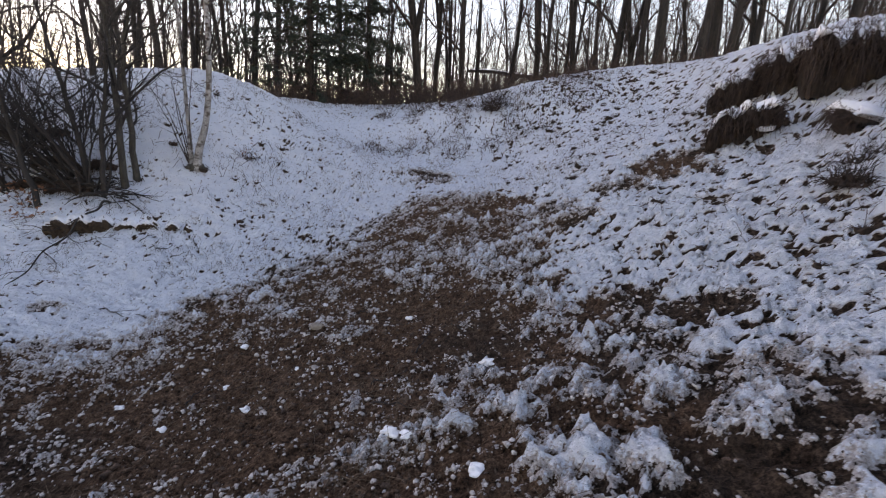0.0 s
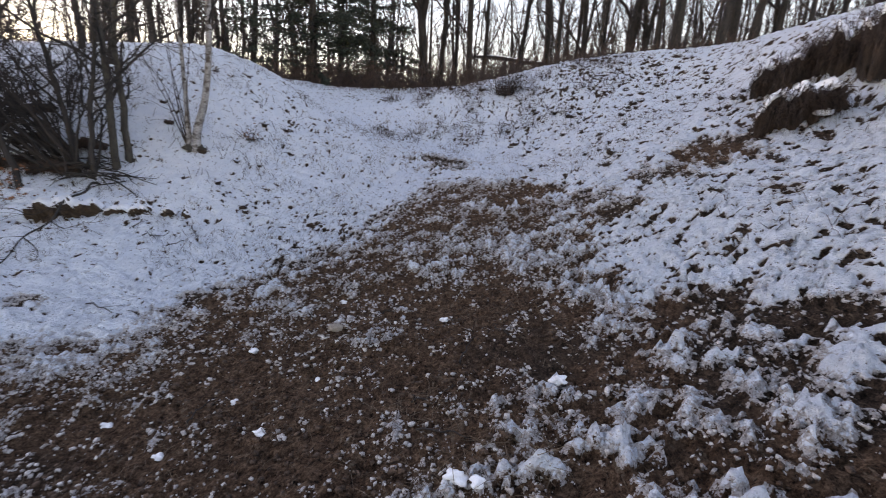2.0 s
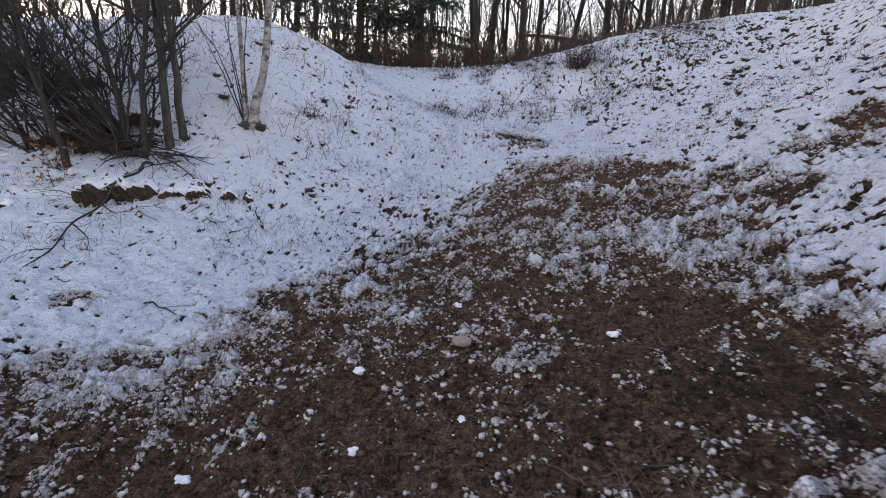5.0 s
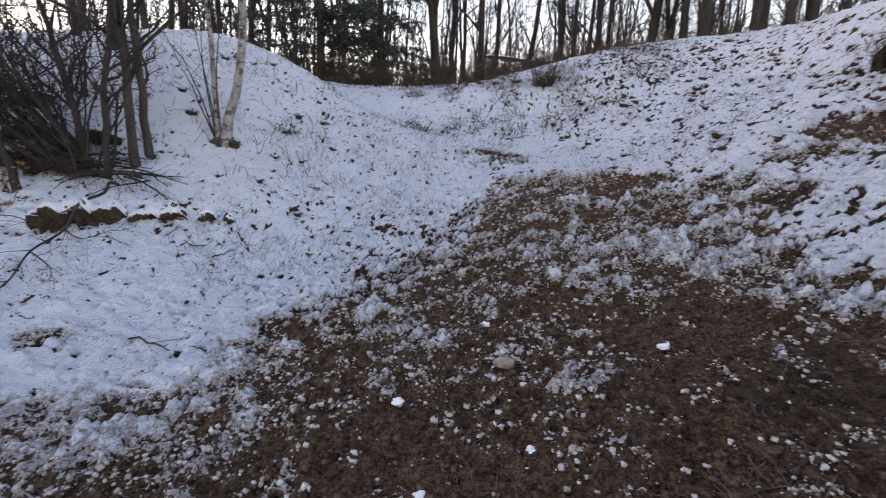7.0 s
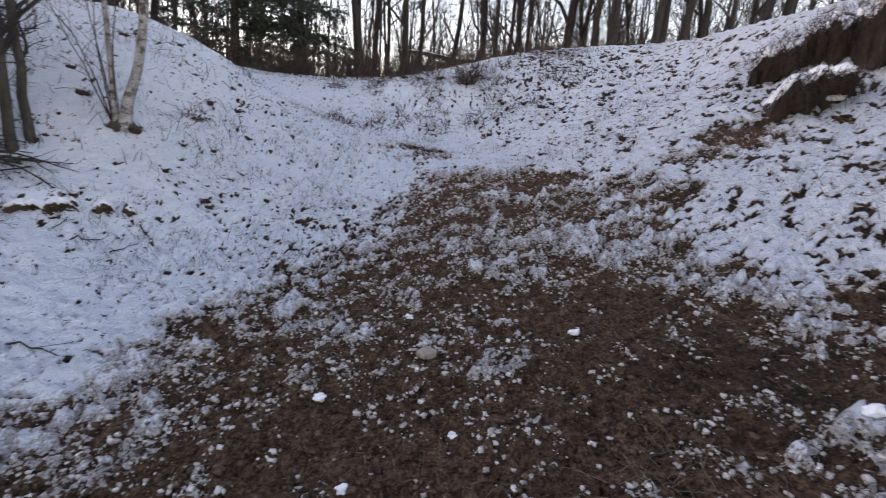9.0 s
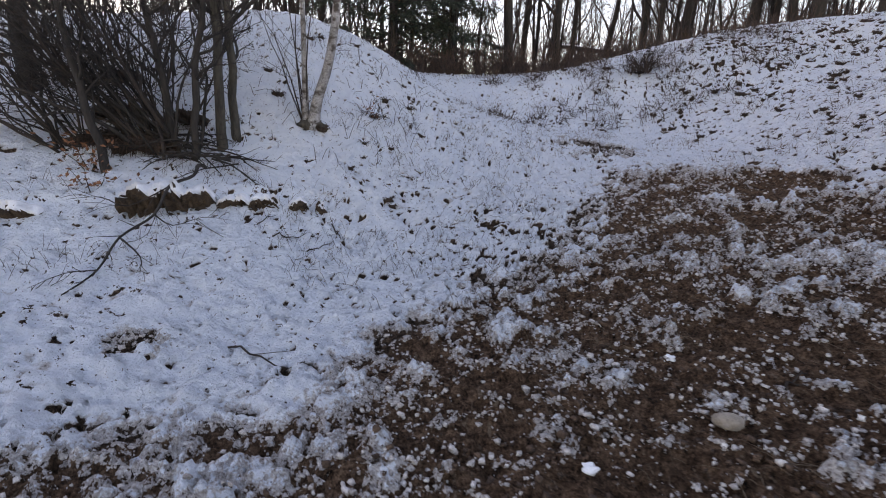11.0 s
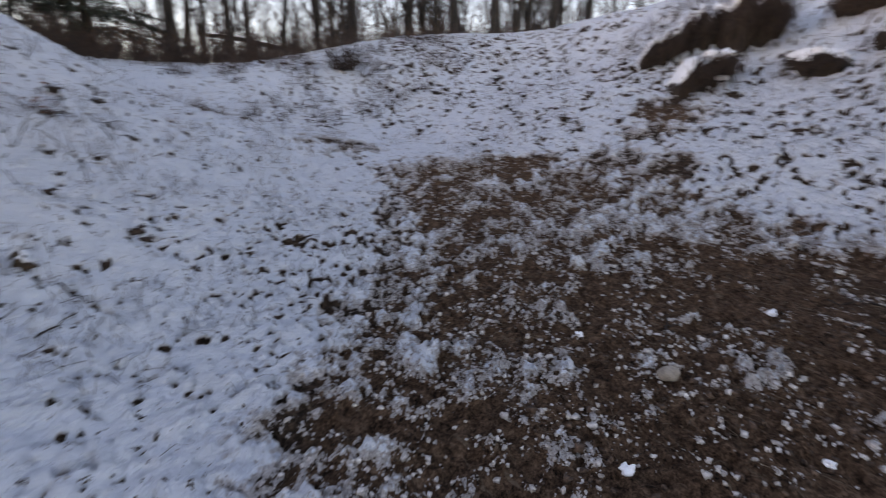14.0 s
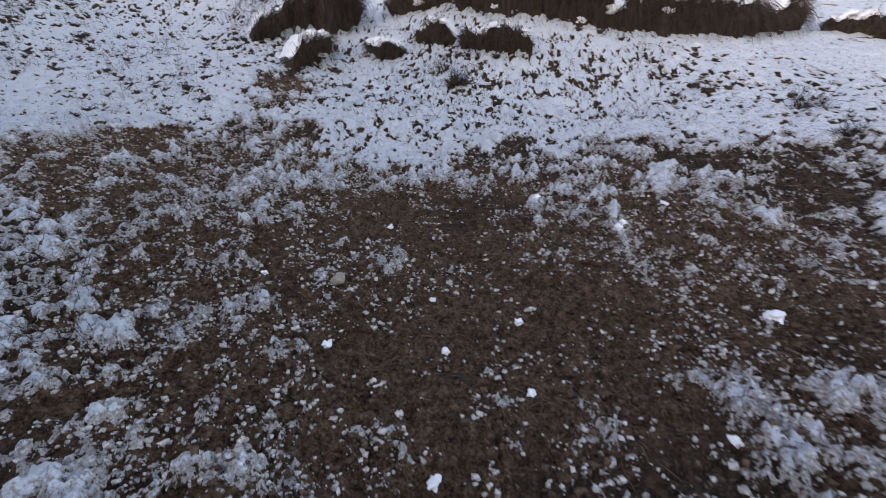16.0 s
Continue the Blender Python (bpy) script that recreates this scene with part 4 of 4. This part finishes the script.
def scarp(path, height, seed, label, mat=TURF, name="turf_scarp", grass=26, group="turf scarps", bulge=0.16, cap=True, drop=0.0):
    """A low overhanging face of earth along a line, facing to the right of the line's way, with a cap of snow and hanging grass."""
    rng = random.Random(seed)
    pts = [Vector((*p, 0)) for p in path]
    total = sum((pts[i + 1] - pts[i]).length for i in range(len(pts) - 1))
    ragged = 2.4 if mat == CLAY else 1.7
    n = max(10, int(total * ragged / 0.045))

    def at(t):
        s = t * total
        for i in range(len(pts) - 1):
            seg = (pts[i + 1] - pts[i]).length
            if s <= seg or i == len(pts) - 2:
                d = (pts[i + 1] - pts[i]).normalized()
                return pts[i] + d * s, Vector((d.y, -d.x, 0))
            s -= seg

    mid, _ = at(0.5)
    z0 = float(land(mid.x, mid.y))
    ob = thing(name, (mid.x, mid.y, z0 - drop), label, "earth bank", group)
    prof = ((0.02, -0.18), (0.05, 0.02), (0.07, 0.2), (0.10, 0.38), (0.13, 0.55), (0.155, 0.72), (0.15, 0.87), (0.10, 0.97), (0.0, 1.03), (-0.25, 1.06), (-0.6, 0.9), (-0.9, 0.6))
    face, snow, blades = Geo(), Geo(), Geo()
    off = rng.uniform(0, 90)
    rows = []
    for k in range(n + 1):
        t = k / n
        p, out = at(t)
        end = min(1.0, (math.sin(math.pi * (0.02 + 0.96 * t))) ** 0.22)
        h = height * end * (0.85 + 0.16 * (ragged - 1) * noise.noise(Vector((t * total * 9 + off, 1, 0))) + (0.45 if height > 0.3 else 0.2) * (noise.noise(Vector((t * total * 1.6 + off, 0, 0))) + noise.noise(Vector((t * total * 4.3 + off, 4, 0)))))
        push = height * (0.3 * noise.noise(Vector((t * total * 1.1 + off, 7, 0))) + 0.28 * noise.noise(Vector((t * total * 3.7 + off, 9, 0))))
        z = float(land(p.x, p.y)) - z0
        row = []
        for j, (o, u) in enumerate(prof):
            w = Vector((t * total * 5 * ragged + off, j * 0.8, 3))
            rough = ragged * min(height, 0.4) * (0.2 * noise.noise(w) + 0.16 * noise.noise(w * 2.7) + 0.1 * noise.noise(w * 6.1))
            if j > 8:
                rough *= 0.15
            o2 = o * (bulge / 0.16) * (0.4 + 0.6 * end) if o > 0 else o * max(height, 0.3)
            row.append(Vector((p.x - mid.x, p.y - mid.y, z)) + out * (o2 + push * (1 if j < 9 else 0.3) + rough) + Vector((0, 0, u * h + rough * 0.6)))
        rows.append((row, out, h, p))
    m = len(prof)
    for row, *_ in rows:
        face.v += row
    for k in range(n):
        for j in range(m - 1):
            a = k * m + j
            face.f.append((a, a + m, a + m + 1, a + 1))
    face.f.append(tuple(range(m)))
    face.f.append(tuple(range(n * m + m - 1, n * m - 1, -1)))
    body = part("earth_face", face, mat, ob, "dark earth with matted roots")
    if cap:
        cm = 7
        for k, (row, out, h, p) in enumerate(rows):
            ends = math.sin(math.pi * (0.01 + 0.98 * k / n)) ** 0.4
            u = k / n * total
            lip = (0.0 if mat == CLAY else 0.02) + 0.10 * noise.noise(Vector((u * 2.6 + off, 2, 9)))
            th = (0.055 + 0.09 * (0.5 + noise.noise(Vector((u * 1.9 + off, 5, 1))))) * ends * min(1.0, height / 0.32) * (0.4 if mat == CLAY else 0.7)
            e = row[7]
            back = row[11]
            snow.v += [e + out * lip + Vector((0, 0, -(0.03 + 0.1 * h * max(0.0, noise.noise(Vector((u * 2.1 + off, 8, 2))))) * ends)), e + out * (lip + 0.025) + Vector((0, 0, th * 0.45)), e + out * (lip - 0.02) + Vector((0, 0, th)), row[8] + Vector((0, 0, th + 0.01)), row[9] + Vector((0, 0, th)), row[10] + Vector((0, 0, th * 0.7)), back + Vector((0, 0, -0.05))]
        for k in range(n):
            for j in range(cm - 1):
                a = k * cm + j
                snow.f.append((a, a + cm, a + cm + 1, a + 1))
        snow.f.append(tuple(range(cm)))
        snow.f.append(tuple(range(n * cm + cm - 1, n * cm - 1, -1)))
        for _ in range(int(total * 2) if height > 0.3 else 0):
            row, out, h, p = rows[rng.randrange(1, n)]
            j = rng.choice((7, 8, 8))
            w = rng.uniform(0.04, 0.1) * min(1.0, h / 0.3)
            snow.lump(row[j] + out * 0.01, (w * 1.3, w * 1.3, w * 0.7), rng, 0.3, 2)
        for _ in range(int(total * 1.1) if mat == TURF else 0):
            row, out, h, p = rows[rng.randrange(0, n)]
            w = rng.uniform(0.1, 0.26) * min(h, 0.35)
            snow.lump(row[rng.choice((2, 4, 5, 6))] - out * 0.02, (w * 1.6, w * 1.6, w * 0.8), rng, 0.6, 2)
        part("snow_cap", snow, SNOW, ob, "rounded cap of snow")
    for _ in range(int(3.8 * grass * total)):
        row, out, h, p = rows[rng.randrange(len(rows))]
        j = rng.choice((4, 5, 6, 6, 7))
        q = row[j] + Vector((rng.gauss(0, 0.02), rng.gauss(0, 0.02), 0))
        blades.blade(q, out * rng.uniform(0.3, 1.0) + Vector((rng.gauss(0, 0.25), rng.gauss(0, 0.25), rng.uniform(-0.8, 0.9))), min(h, 0.5) * rng.uniform(0.3, 0.9), 0.005, 0.6, rng)
    if blades.v:
        part("grass", blades, DARK_GRASS, body, "dead grass hanging over the face")
    return ob


scarp([(4.08, 7.56), (4.43, 7.37), (4.95, 7.2)], 0.55, 81, "brown overhanging turf clump under a cap of snow", grass=110)
scarp([(4.55, 8.55), (4.79, 8.32), (5.02, 8.1)], 0.45, 82, "dark turf clump breaking out of the snow", grass=110)
scarp([(5.0, 8.15), (5.34, 7.68), (5.72, 7.3), (6.2, 6.9)], 0.8, 89, "dark overhanging turf edge on the snowy bank", grass=120)
scarp([(5.3, 6.35), (4.98, 6.1), (4.88, 5.6)], 0.32, 83, "small dark turf clump breaking out of the snow", grass=70)
scarp([(5.08, 5.35), (4.96, 5.0), (4.82, 4.6)], 0.36, 84, "small dark turf clump breaking out of the snow", grass=70)
scarp([(4.66, 4.45), (4.53, 3.85), (4.55, 3.2)], 0.42, 85, "brown grassy turf block under a cap of snow", grass=150)
scarp([(5.75, 4.75), (5.42, 3.9), (5.36, 2.9), (5.16, 1.7), (5.2, 0.7), (5.28, -0.2), (5.9, -1.1), (6.4, -1.6)], 0.7, 86, "long dark earth scarp with hanging roots and grass", grass=90)
scarp([(6.5, 6.3), (6.2, 5.6), (6.0, 4.9)], 0.42, 87, "dark turf edge high on the snowy bank", grass=80)
scarp([(6.4, -2.1), (6.35, -2.8), (6.25, -3.5)], 0.36, 88, "rounded dark earth mound on the rim", grass=40)
for (lx, ly), lw, lh, seed in (((-6.35, 7.72), 0.7, 0.26, 191), ((-6.95, 7.75), 0.6, 0.2, 192), ((-6.2, 8.3), 0.5, 0.22, 193), ((-7.1, 8.3), 0.6, 0.2, 194), ((-7.6, 9.0), 0.6, 0.18, 195)):
    scarp([(lx - lw / 2, ly - 0.1), (lx, ly), (lx + lw / 2, ly + 0.05)], lh, seed, "dark earth clump under the leafless shrubs", TURF, "earth_clump", 110, "earth clumps under the shrubs", 0.12, cap=False)
for lx, lw, lh, seed in ((-6.75, 0.5, 0.2, 201), (-5.5, 0.78, 0.34, 203), (-4.9, 0.36, 0.2, 202), (-4.64, 0.3, 0.22, 204), (-4.33, 0.2, 0.2, 205), (-4.11, 0.12, 0.17, 206)):
    ly = 6.5 + 0.34 * (lx + 6.8) - 0.15
    scarp([(lx - lw / 2, ly - 0.17 * lw), (lx, ly), (lx + lw / 2, ly + 0.17 * lw)], lh, seed, "ragged brown clay undercut beneath a lip of snow", CLAY, "clay_undercut", 0, "clay undercuts along the ledge", 0.1, drop=0.07)

# ---- shrubs and tussocks on the slopes ----


def low_shrub(x, y, h, stems, seed, label, green=0.5, spread_=0.8):
    rng = random.Random(seed)
    ob = thing("low_shrub", (x, y, ground_at(x, y)), label, "shrub", "low shrubs")
    g, b = Geo(), Geo()
    for _ in range(stems):
        d = Vector((rng.gauss(0, spread_), rng.gauss(0, spread_), 0.8))
        q = wander(Vector((rng.gauss(0, 0.04 + 0.1 * h), rng.gauss(0, 0.04), -0.04)), d, h * rng.uniform(0.6, 1.2), 4, 0.15, 0.03, rng)
        rr = [0.007 * (1 - 0.2 * j) for j in range(5)]
        g.tube(q, rr, 4)
        boughs(g, q, rr, rng, 4, 1, 0.2, 0.9, 0.5, 0.05, 3)
    for _ in range(int(stems * 7 * green)):
        d = Vector((rng.gauss(0, spread_), rng.gauss(0, spread_), rng.uniform(0.1, 1)))
        b.blade(Vector((rng.gauss(0, h * 0.2), rng.gauss(0, h * 0.2), -0.03)), d, h * rng.uniform(0.4, 0.9), 0.006, 0.35, rng)
    part("stem", g, TWIG, ob)
    part("foliage", b, DARK_GRASS, ob, "dark matted grass at the foot")
    return ob


low_shrub(3.78, 4.37, 0.36, 26, 101, "low dark shrub poking out of the snow", 1.2)
low_shrub(4.2, 4.8, 0.3, 12, 102, "small dark shrub poking out of the snow", 0.8)
low_shrub(2.82, -0.27, 0.38, 24, 103, "spreading low dark shrub in the snow", 0.8)
low_shrub(1.83, -0.32, 0.25, 12, 104, "low grassy twigs in the snow", 0.8)
low_shrub(1.28, 14.35, 0.95, 46, 105, "dark reddish bushy clump on the rim", 0.5, 0.36)
low_shrub(-4.1, 9.5, 0.4, 7, 106, "dry weed on the snowy mound", 0.4)


def tussock(seed, size):
    rng = random.Random(seed)
    ob = thing("tussock", (0, 0, -60), "dark tuft of earth and dead grass in the snow", "tussock", "tussocks on the slopes")
    g, b = Geo(), Geo()
    g.lump((0, 0, 0), (size, size * 0.7, size * 0.42), rng, 0.3, 2)
    for _ in range(34):
        a = rng.uniform(0, 6.283)
        b.blade(Vector((math.cos(a) * size * 0.5, math.sin(a) * size * 0.4, size * 0.2)), Vector((math.cos(a) * 0.7, math.sin(a) * 0.7, rng.uniform(0.1, 0.9))), size * rng.uniform(0.6, 1.5), 0.004, 0.45, rng)
    part("clod", g, TURF, ob)
    part("grass", b, DARK_GRASS, ob)
    return ob


def place_tussocks():
    rng = random.Random(111)
    kinds = [tussock(120 + k, s) for k, s in enumerate((0.07, 0.09, 0.12))]
    spots = [(3.9, 11.8, 2), (3.75, 11.7, 1), (2.33, 8.34, 1), (2.1, 7.87, 1), (1.95, 13.25, 1), (2.35, 12.9, 1), (2.5, 12.95, 0), (-1.2, 7.4, 0), (4.75, 9.7, 2), (5.0, 11.2, 1), (2.8, 11.7, 0), (5.0, 2.4, 1), (5.02, 2.05, 1), (4.9, 1.7, 0), (4.75, 1.3, 1), (3.5, 0.65, 2), (3.65, 0.8, 1), (-0.3, 15.9, 2), (-1.0, 15.7, 2), (0.6, 15.0, 2), (0.1, 15.3, 1), (-4.0, 8.0, 0), (-4.6, 8.75, 1), (-3.4, 7.6, 0)]
    for _ in range(18):
        spots.append((rng.uniform(-7.5, -3.2), rng.uniform(7.6, 11.5), rng.choice((0, 0, 1))))
    for _ in range(110):
        if rng.random() < 0.75:
            x, y = rng.uniform(1.2, 6.6), rng.uniform(8.5, 14.2)
        else:
            x, y = rng.uniform(2.4, 4.4), rng.uniform(1.0, 8.0)
        spots.append((x, y, rng.choice((0, 0, 1))))
    for x, y, k in spots:
        s = rng.uniform(0.7, 1.1)
        ob = copy_thing(kinds[k], pose(x, y, ground_at(x, y) - 0.01, rng.gauss(0, 8), rng.gauss(0, 8), rng.uniform(0, 360)))
        ob.scale = (s, s, s)
    for k in kinds:
        for o in (*k.children_recursive, k):
            bpy.data.objects.remove(o)


place_tussocks()

# ---- small things on the ground ----


def stone():
    rng = random.Random(131)
    g = Geo()
    g.lump((0, 0, 0.022), (0.066, 0.05, 0.04), rng, 0.12, 3)
    x, y = -1.25, 4.4
    single("stone", g, STONE, (x, y, ground_at(x, y)), "smooth pale brown stone on the bare earth", "stone")


stone()


def snow_chunk(x, y, r, seed):
    rng = random.Random(seed)
    g = Geo()
    g.lump((0, 0, r * 0.4), (r, r * 0.75, r * 0.6), rng, 0.4, 3)
    single("snow_chunk", g, SNOW, (x, y, ground_at(x, y)), "rounded chunk of snow lying on the earth", "snow chunk", "snow chunks")


for k, (cx, cy, cr) in enumerate(((-1.42, 3.1, 0.033), (-1.22, 3.71, 0.026), (0.22, 1.9, 0.04), (-1.35, 1.62, 0.055), (-1.76, 3.51, 0.03), (-2.28, 2.14, 0.03),  (-1.3, 4.95, 0.03), (-0.25, 2.35, 0.05), (-0.15, 2.3, 0.035), (0.36, 3.02, 0.045), (-1.9, 4.2, 0.035), (-0.3, 4.3, 0.03), (-2.6, 3.4, 0.035), (-2.0, 3.0, 0.03))):
    snow_chunk(cx, cy, cr, 140 + k)


def crumbs(name, count, seed, wanted, sizes, mat, label, category):
    """Small irregular lumps strewn over the track, as thick as wanted() says."""
    rng = np.random.RandomState(seed)
    x, y = rng.uniform(-6.5, 3.2, count), rng.uniform(0.5, 8.5, count)
    want = wanted(x, y)
    keep = rng.uniform(0, 1, len(x)) < want
    x, y = x[keep], y[keep]
    z = surface(x, y)[0]
    base = np.array([(i, j, k) for i in (-1, 1) for j in (-1, 1) for k in (-1, 1)]) * 0.72
    faces = np.array([(0, 1, 3), (0, 3, 2), (4, 6, 7), (4, 7, 5), (0, 4, 5), (0, 5, 1), (2, 3, 7), (2, 7, 6), (0, 2, 6), (0, 6, 4), (1, 5, 7), (1, 7, 3)])
    r = sizes[0] + sizes[1] * rng.uniform(0, 1, len(x)) ** 2.5
    sc = np.stack([r * rng.uniform(0.8, 1.6, len(x)), r * rng.uniform(0.7, 1.2, len(x)), r * rng.uniform(0.55, 0.95, len(x))], 1)
    v = base[None] * sc[:, None] * rng.uniform(0.5, 1.4, (len(x), 8, 3))
    a = rng.uniform(0, 6.283, len(x))
    vx, vy = v[..., 0] * np.cos(a)[:, None] - v[..., 1] * np.sin(a)[:, None], v[..., 0] * np.sin(a)[:, None] + v[..., 1] * np.cos(a)[:, None]
    v = np.stack([vx + x[:, None], vy + y[:, None], v[..., 2] + (z + r * 0.35)[:, None]], -1).reshape(-1, 3)
    f = (faces[None] + 8 * np.arange(len(x))[:, None, None]).reshape(-1, 3)
    me = bpy.data.meshes.new(name)
    me.from_pydata(v.tolist(), [], f.tolist())
    me.polygons.foreach_set("use_smooth", np.ones(len(f), bool))
    me.materials.append(mat)
    tagged(new(name, me), label, category, kind="stuff")


def snow_wanted(x, y):
    d, mott = surface(x, y)[1:]
    rim = rise(-0.035, -0.008, d) * (1 - rise(0.012, 0.03, d))
    return 0.5 * rim * rise(0.3, 0.8, mott) * np.where(y > 6.0, 0.6, 1.0) * (0.6 + 0.4 * rise(2.6, 3.6, y))


STRIP = [(-0.14, 2.26), (-0.6, 2.17), (-1.05, 2.07), (-1.57, 2.02), (-2.08, 1.88), (-2.4, 1.7)]  # a band of grainy old snow across the track


def slush_wanted(x, y):
    b = bareness(x, y)
    patch = 0.6 * fractal(x, y, 0.42, 3, 71) + 0.4 * fractal(x, y, 0.13, 2, 75)
    d = surface(x, y)[1]
    band = sum(np.exp(-(((x - u) / 0.28) ** 2) - ((y - v) / 0.17) ** 2) for u, v in STRIP)
    clear = (1 - 0.85 * np.exp(-(((x + 0.2) / 1.1) ** 2) - ((y - 3.6) / 0.9) ** 2)) * (0.28 + 0.72 * rise(3.0, 4.2, y))
    return 0.35 * np.clip(band, 0, 1) + clear * (0.22 * rise(0.56, 0.64, patch) * rise(0.25, 0.6, b) + 0.004 * (b > 0.4)) + 0.25 * rise(-0.05, -0.015, d) * rise(0.15, 0.4, b) * (1 - rise(0.0, 0.02, d))


def earth_wanted(x, y):
    return 0.16 * rise(0.35, 0.7, bareness(x, y)) * rise(0.4, 0.6, fractal(x, y, 0.3, 2, 77)) * np.where(y > 6.0, 0.5, 1.0)


crumbs("slush_crumbs", 230000, 8, slush_wanted, (0.003, 0.012), SLUSH, "small grey crumbs of dirty slush on the earth", "snow")
crumbs("snow_crumbs", 100000, 7, snow_wanted, (0.004, 0.014), SNOW_DIRTY, "loose crumbs of dirty snow strewn over the earth", "snow")
crumbs("earth_crumbs", 230000, 9, earth_wanted, (0.004, 0.016), CRUMB, "small crumbs and clods of brown earth", "earth")


def strew(name, count, area, keep, length, width, flat, mat, label, category, seed):
    """Many thin stalks over a stretch of ground; flat: how far they lie down."""
    rng = np.random.RandomState(seed)
    x, y = rng.uniform(area[0], area[1], count), rng.uniform(area[2], area[3], count)
    ok = keep(x, y, rng)
    x, y = x[ok], y[ok]
    z = surface(x, y)[0]
    g = Geo()
    r2 = random.Random(seed)
    for px, py, pz in zip(x, y, z):
        a = r2.uniform(0, 6.283)
        up = r2.uniform(0.0, 0.5) if r2.random() < flat else r2.uniform(0.8, 3.0)
        d = Vector((math.cos(a), math.sin(a), up)).normalized()
        L = r2.uniform(*length)
        g.blade(Vector((px, py, pz - 0.004)), d, L, width, 0.25 if up > 0.6 else up * 0.8, r2)
    single(name, g, mat, (0, 0, 0), label, category, kind="stuff")


strew("straw", 9000, (-5, 3, 0.5, 8.5), lambda x, y, r: (bareness(x, y) > 0.55) & (fractal(x, y, 0.7, 2, 81) > 0.5), (0.04, 0.18), 0.0021, 0.95, STRAW, "scattered dead grass stalks on the bare earth", "dead grass", 151)
strew("matted_grass", 1500, (-1.2, 0.6, 1.2, 3.2), lambda x, y, r: fractal(x, y, 0.5, 2, 83) > 0.5, (0.08, 0.26), 0.0018, 0.95, STRAW, "matted straw-coloured grass trodden into the earth", "dead grass", 152)
strew("weed_stalks", 6500, (-7, -1.6, 5.2, 12.5), lambda x, y, r: (fractal(x, y, 0.8, 2, 85) > 0.5) & (bareness(x, y) < 0.3), (0.05, 0.22), 0.002, 0.1, DARK_GRASS, "thin dry weed stalks standing in the snow", "weeds", 153)
strew("dark_twigs", 520, (-7.2, -3.4, 8.0, 12.5), lambda x, y, r: fractal(x, y, 0.6, 2, 93) > 0.48, (0.1, 0.4), 0.0045, 0.35, TWIG, "dark dead twigs standing in the snow of the mound", "twigs", 157)
strew("valley_grass", 5000, (-3, 2.5, 8.0, 16.5), lambda x, y, r: fractal(x, y, 0.9, 2, 87) > 0.54, (0.05, 0.22), 0.0026, 0.35, STRAW, "dry grass showing through the thin snow", "dead grass", 154)
strew("slope_grass", 8500, (1.5, 8.5, 1.0, 15.5), lambda x, y, r: (fractal(x, y, 0.7, 2, 89) > 0.52) & (x > 2.3 - 0.0 * y), (0.06, 0.24), 0.0036, 0.35, DARK_GRASS, "dark dead grass sticking out of the snowy slope", "dead grass", 155)
strew("bank_grass", 1500, (4.9, 8.0, 7.4, 11.0), lambda x, y, r: (fractal(x, y, 0.8, 2, 97) > 0.47) & (np.abs(y - 8.9 + 0.55 * (x - 5.6)) < 0.9), (0.12, 0.4), 0.004, 0.3, DARK_GRASS, "brown dead grass and weeds on the bank", "dead grass", 158)
strew("rim_tufts", 5200, (-2.6, 4.5, 12.6, 16.2), lambda x, y, r: (fractal(x, y * 0.6, 0.5, 2, 99) > 0.53), (0.1, 0.36), 0.0065, 0.5, BRUSH, "reddish brown tufts of dead grass on the far slope", "dead grass", 159)
strew("rim_grass", 5200, (-9, 11, 13.5, 20), lambda x, y, r: (land(x, y) > 2.6) & (fractal(x, y, 1.2, 2, 91) > 0.42), (0.12, 0.5), 0.004, 0.25, BRUSH, "brown dead grass along the rim", "dead grass", 156)


def ground_twig(x, y, length, turn, seed):
    rng = random.Random(seed)
    z0 = ground_at(x, y)
    a = radians(turn)
    g = Geo()
    pts = []
    for k in range(8):
        s = length * k / 7
        px, py = x + math.cos(a) * s + rng.gauss(0, 0.008), y + math.sin(a) * s + rng.gauss(0, 0.012)
        pts.append(Vector((px - x, py - y, ground_at(px, py) + 0.012 - z0)))
    rr = [0.008 * (1 - 0.1 * k) for k in range(8)]
    g.tube(pts, rr, 5)
    boughs(g, pts, rr, rng, 3, 1, 0.2, 0.7, 0.3, 0.0, 3)
    single("twig", g, TWIG, (x, y, z0), "thin dark twig lying on the snow", "twig", "fallen twigs")


for k, (tx, ty, tl, ta) in enumerate(((-3.95, 5.0, 0.62, -12), (-4.35, 6.6, 0.3, 30), (-4.6, 6.7, 0.25, 60), (-3.9, 7.0, 0.28, -50), (-4.0, 6.5, 0.25, 50), (-0.2, 3.6, 0.4, 70), (-0.5, 3.2, 0.3, 20), (0.2, 3.9, 0.28, 110), (-0.9, 4.6, 0.22, 40), (-2.0, 3.3, 0.24, 80), (-0.45, 2.9, 0.35, -30))):
    ground_twig(tx, ty, tl, ta, 160 + k)
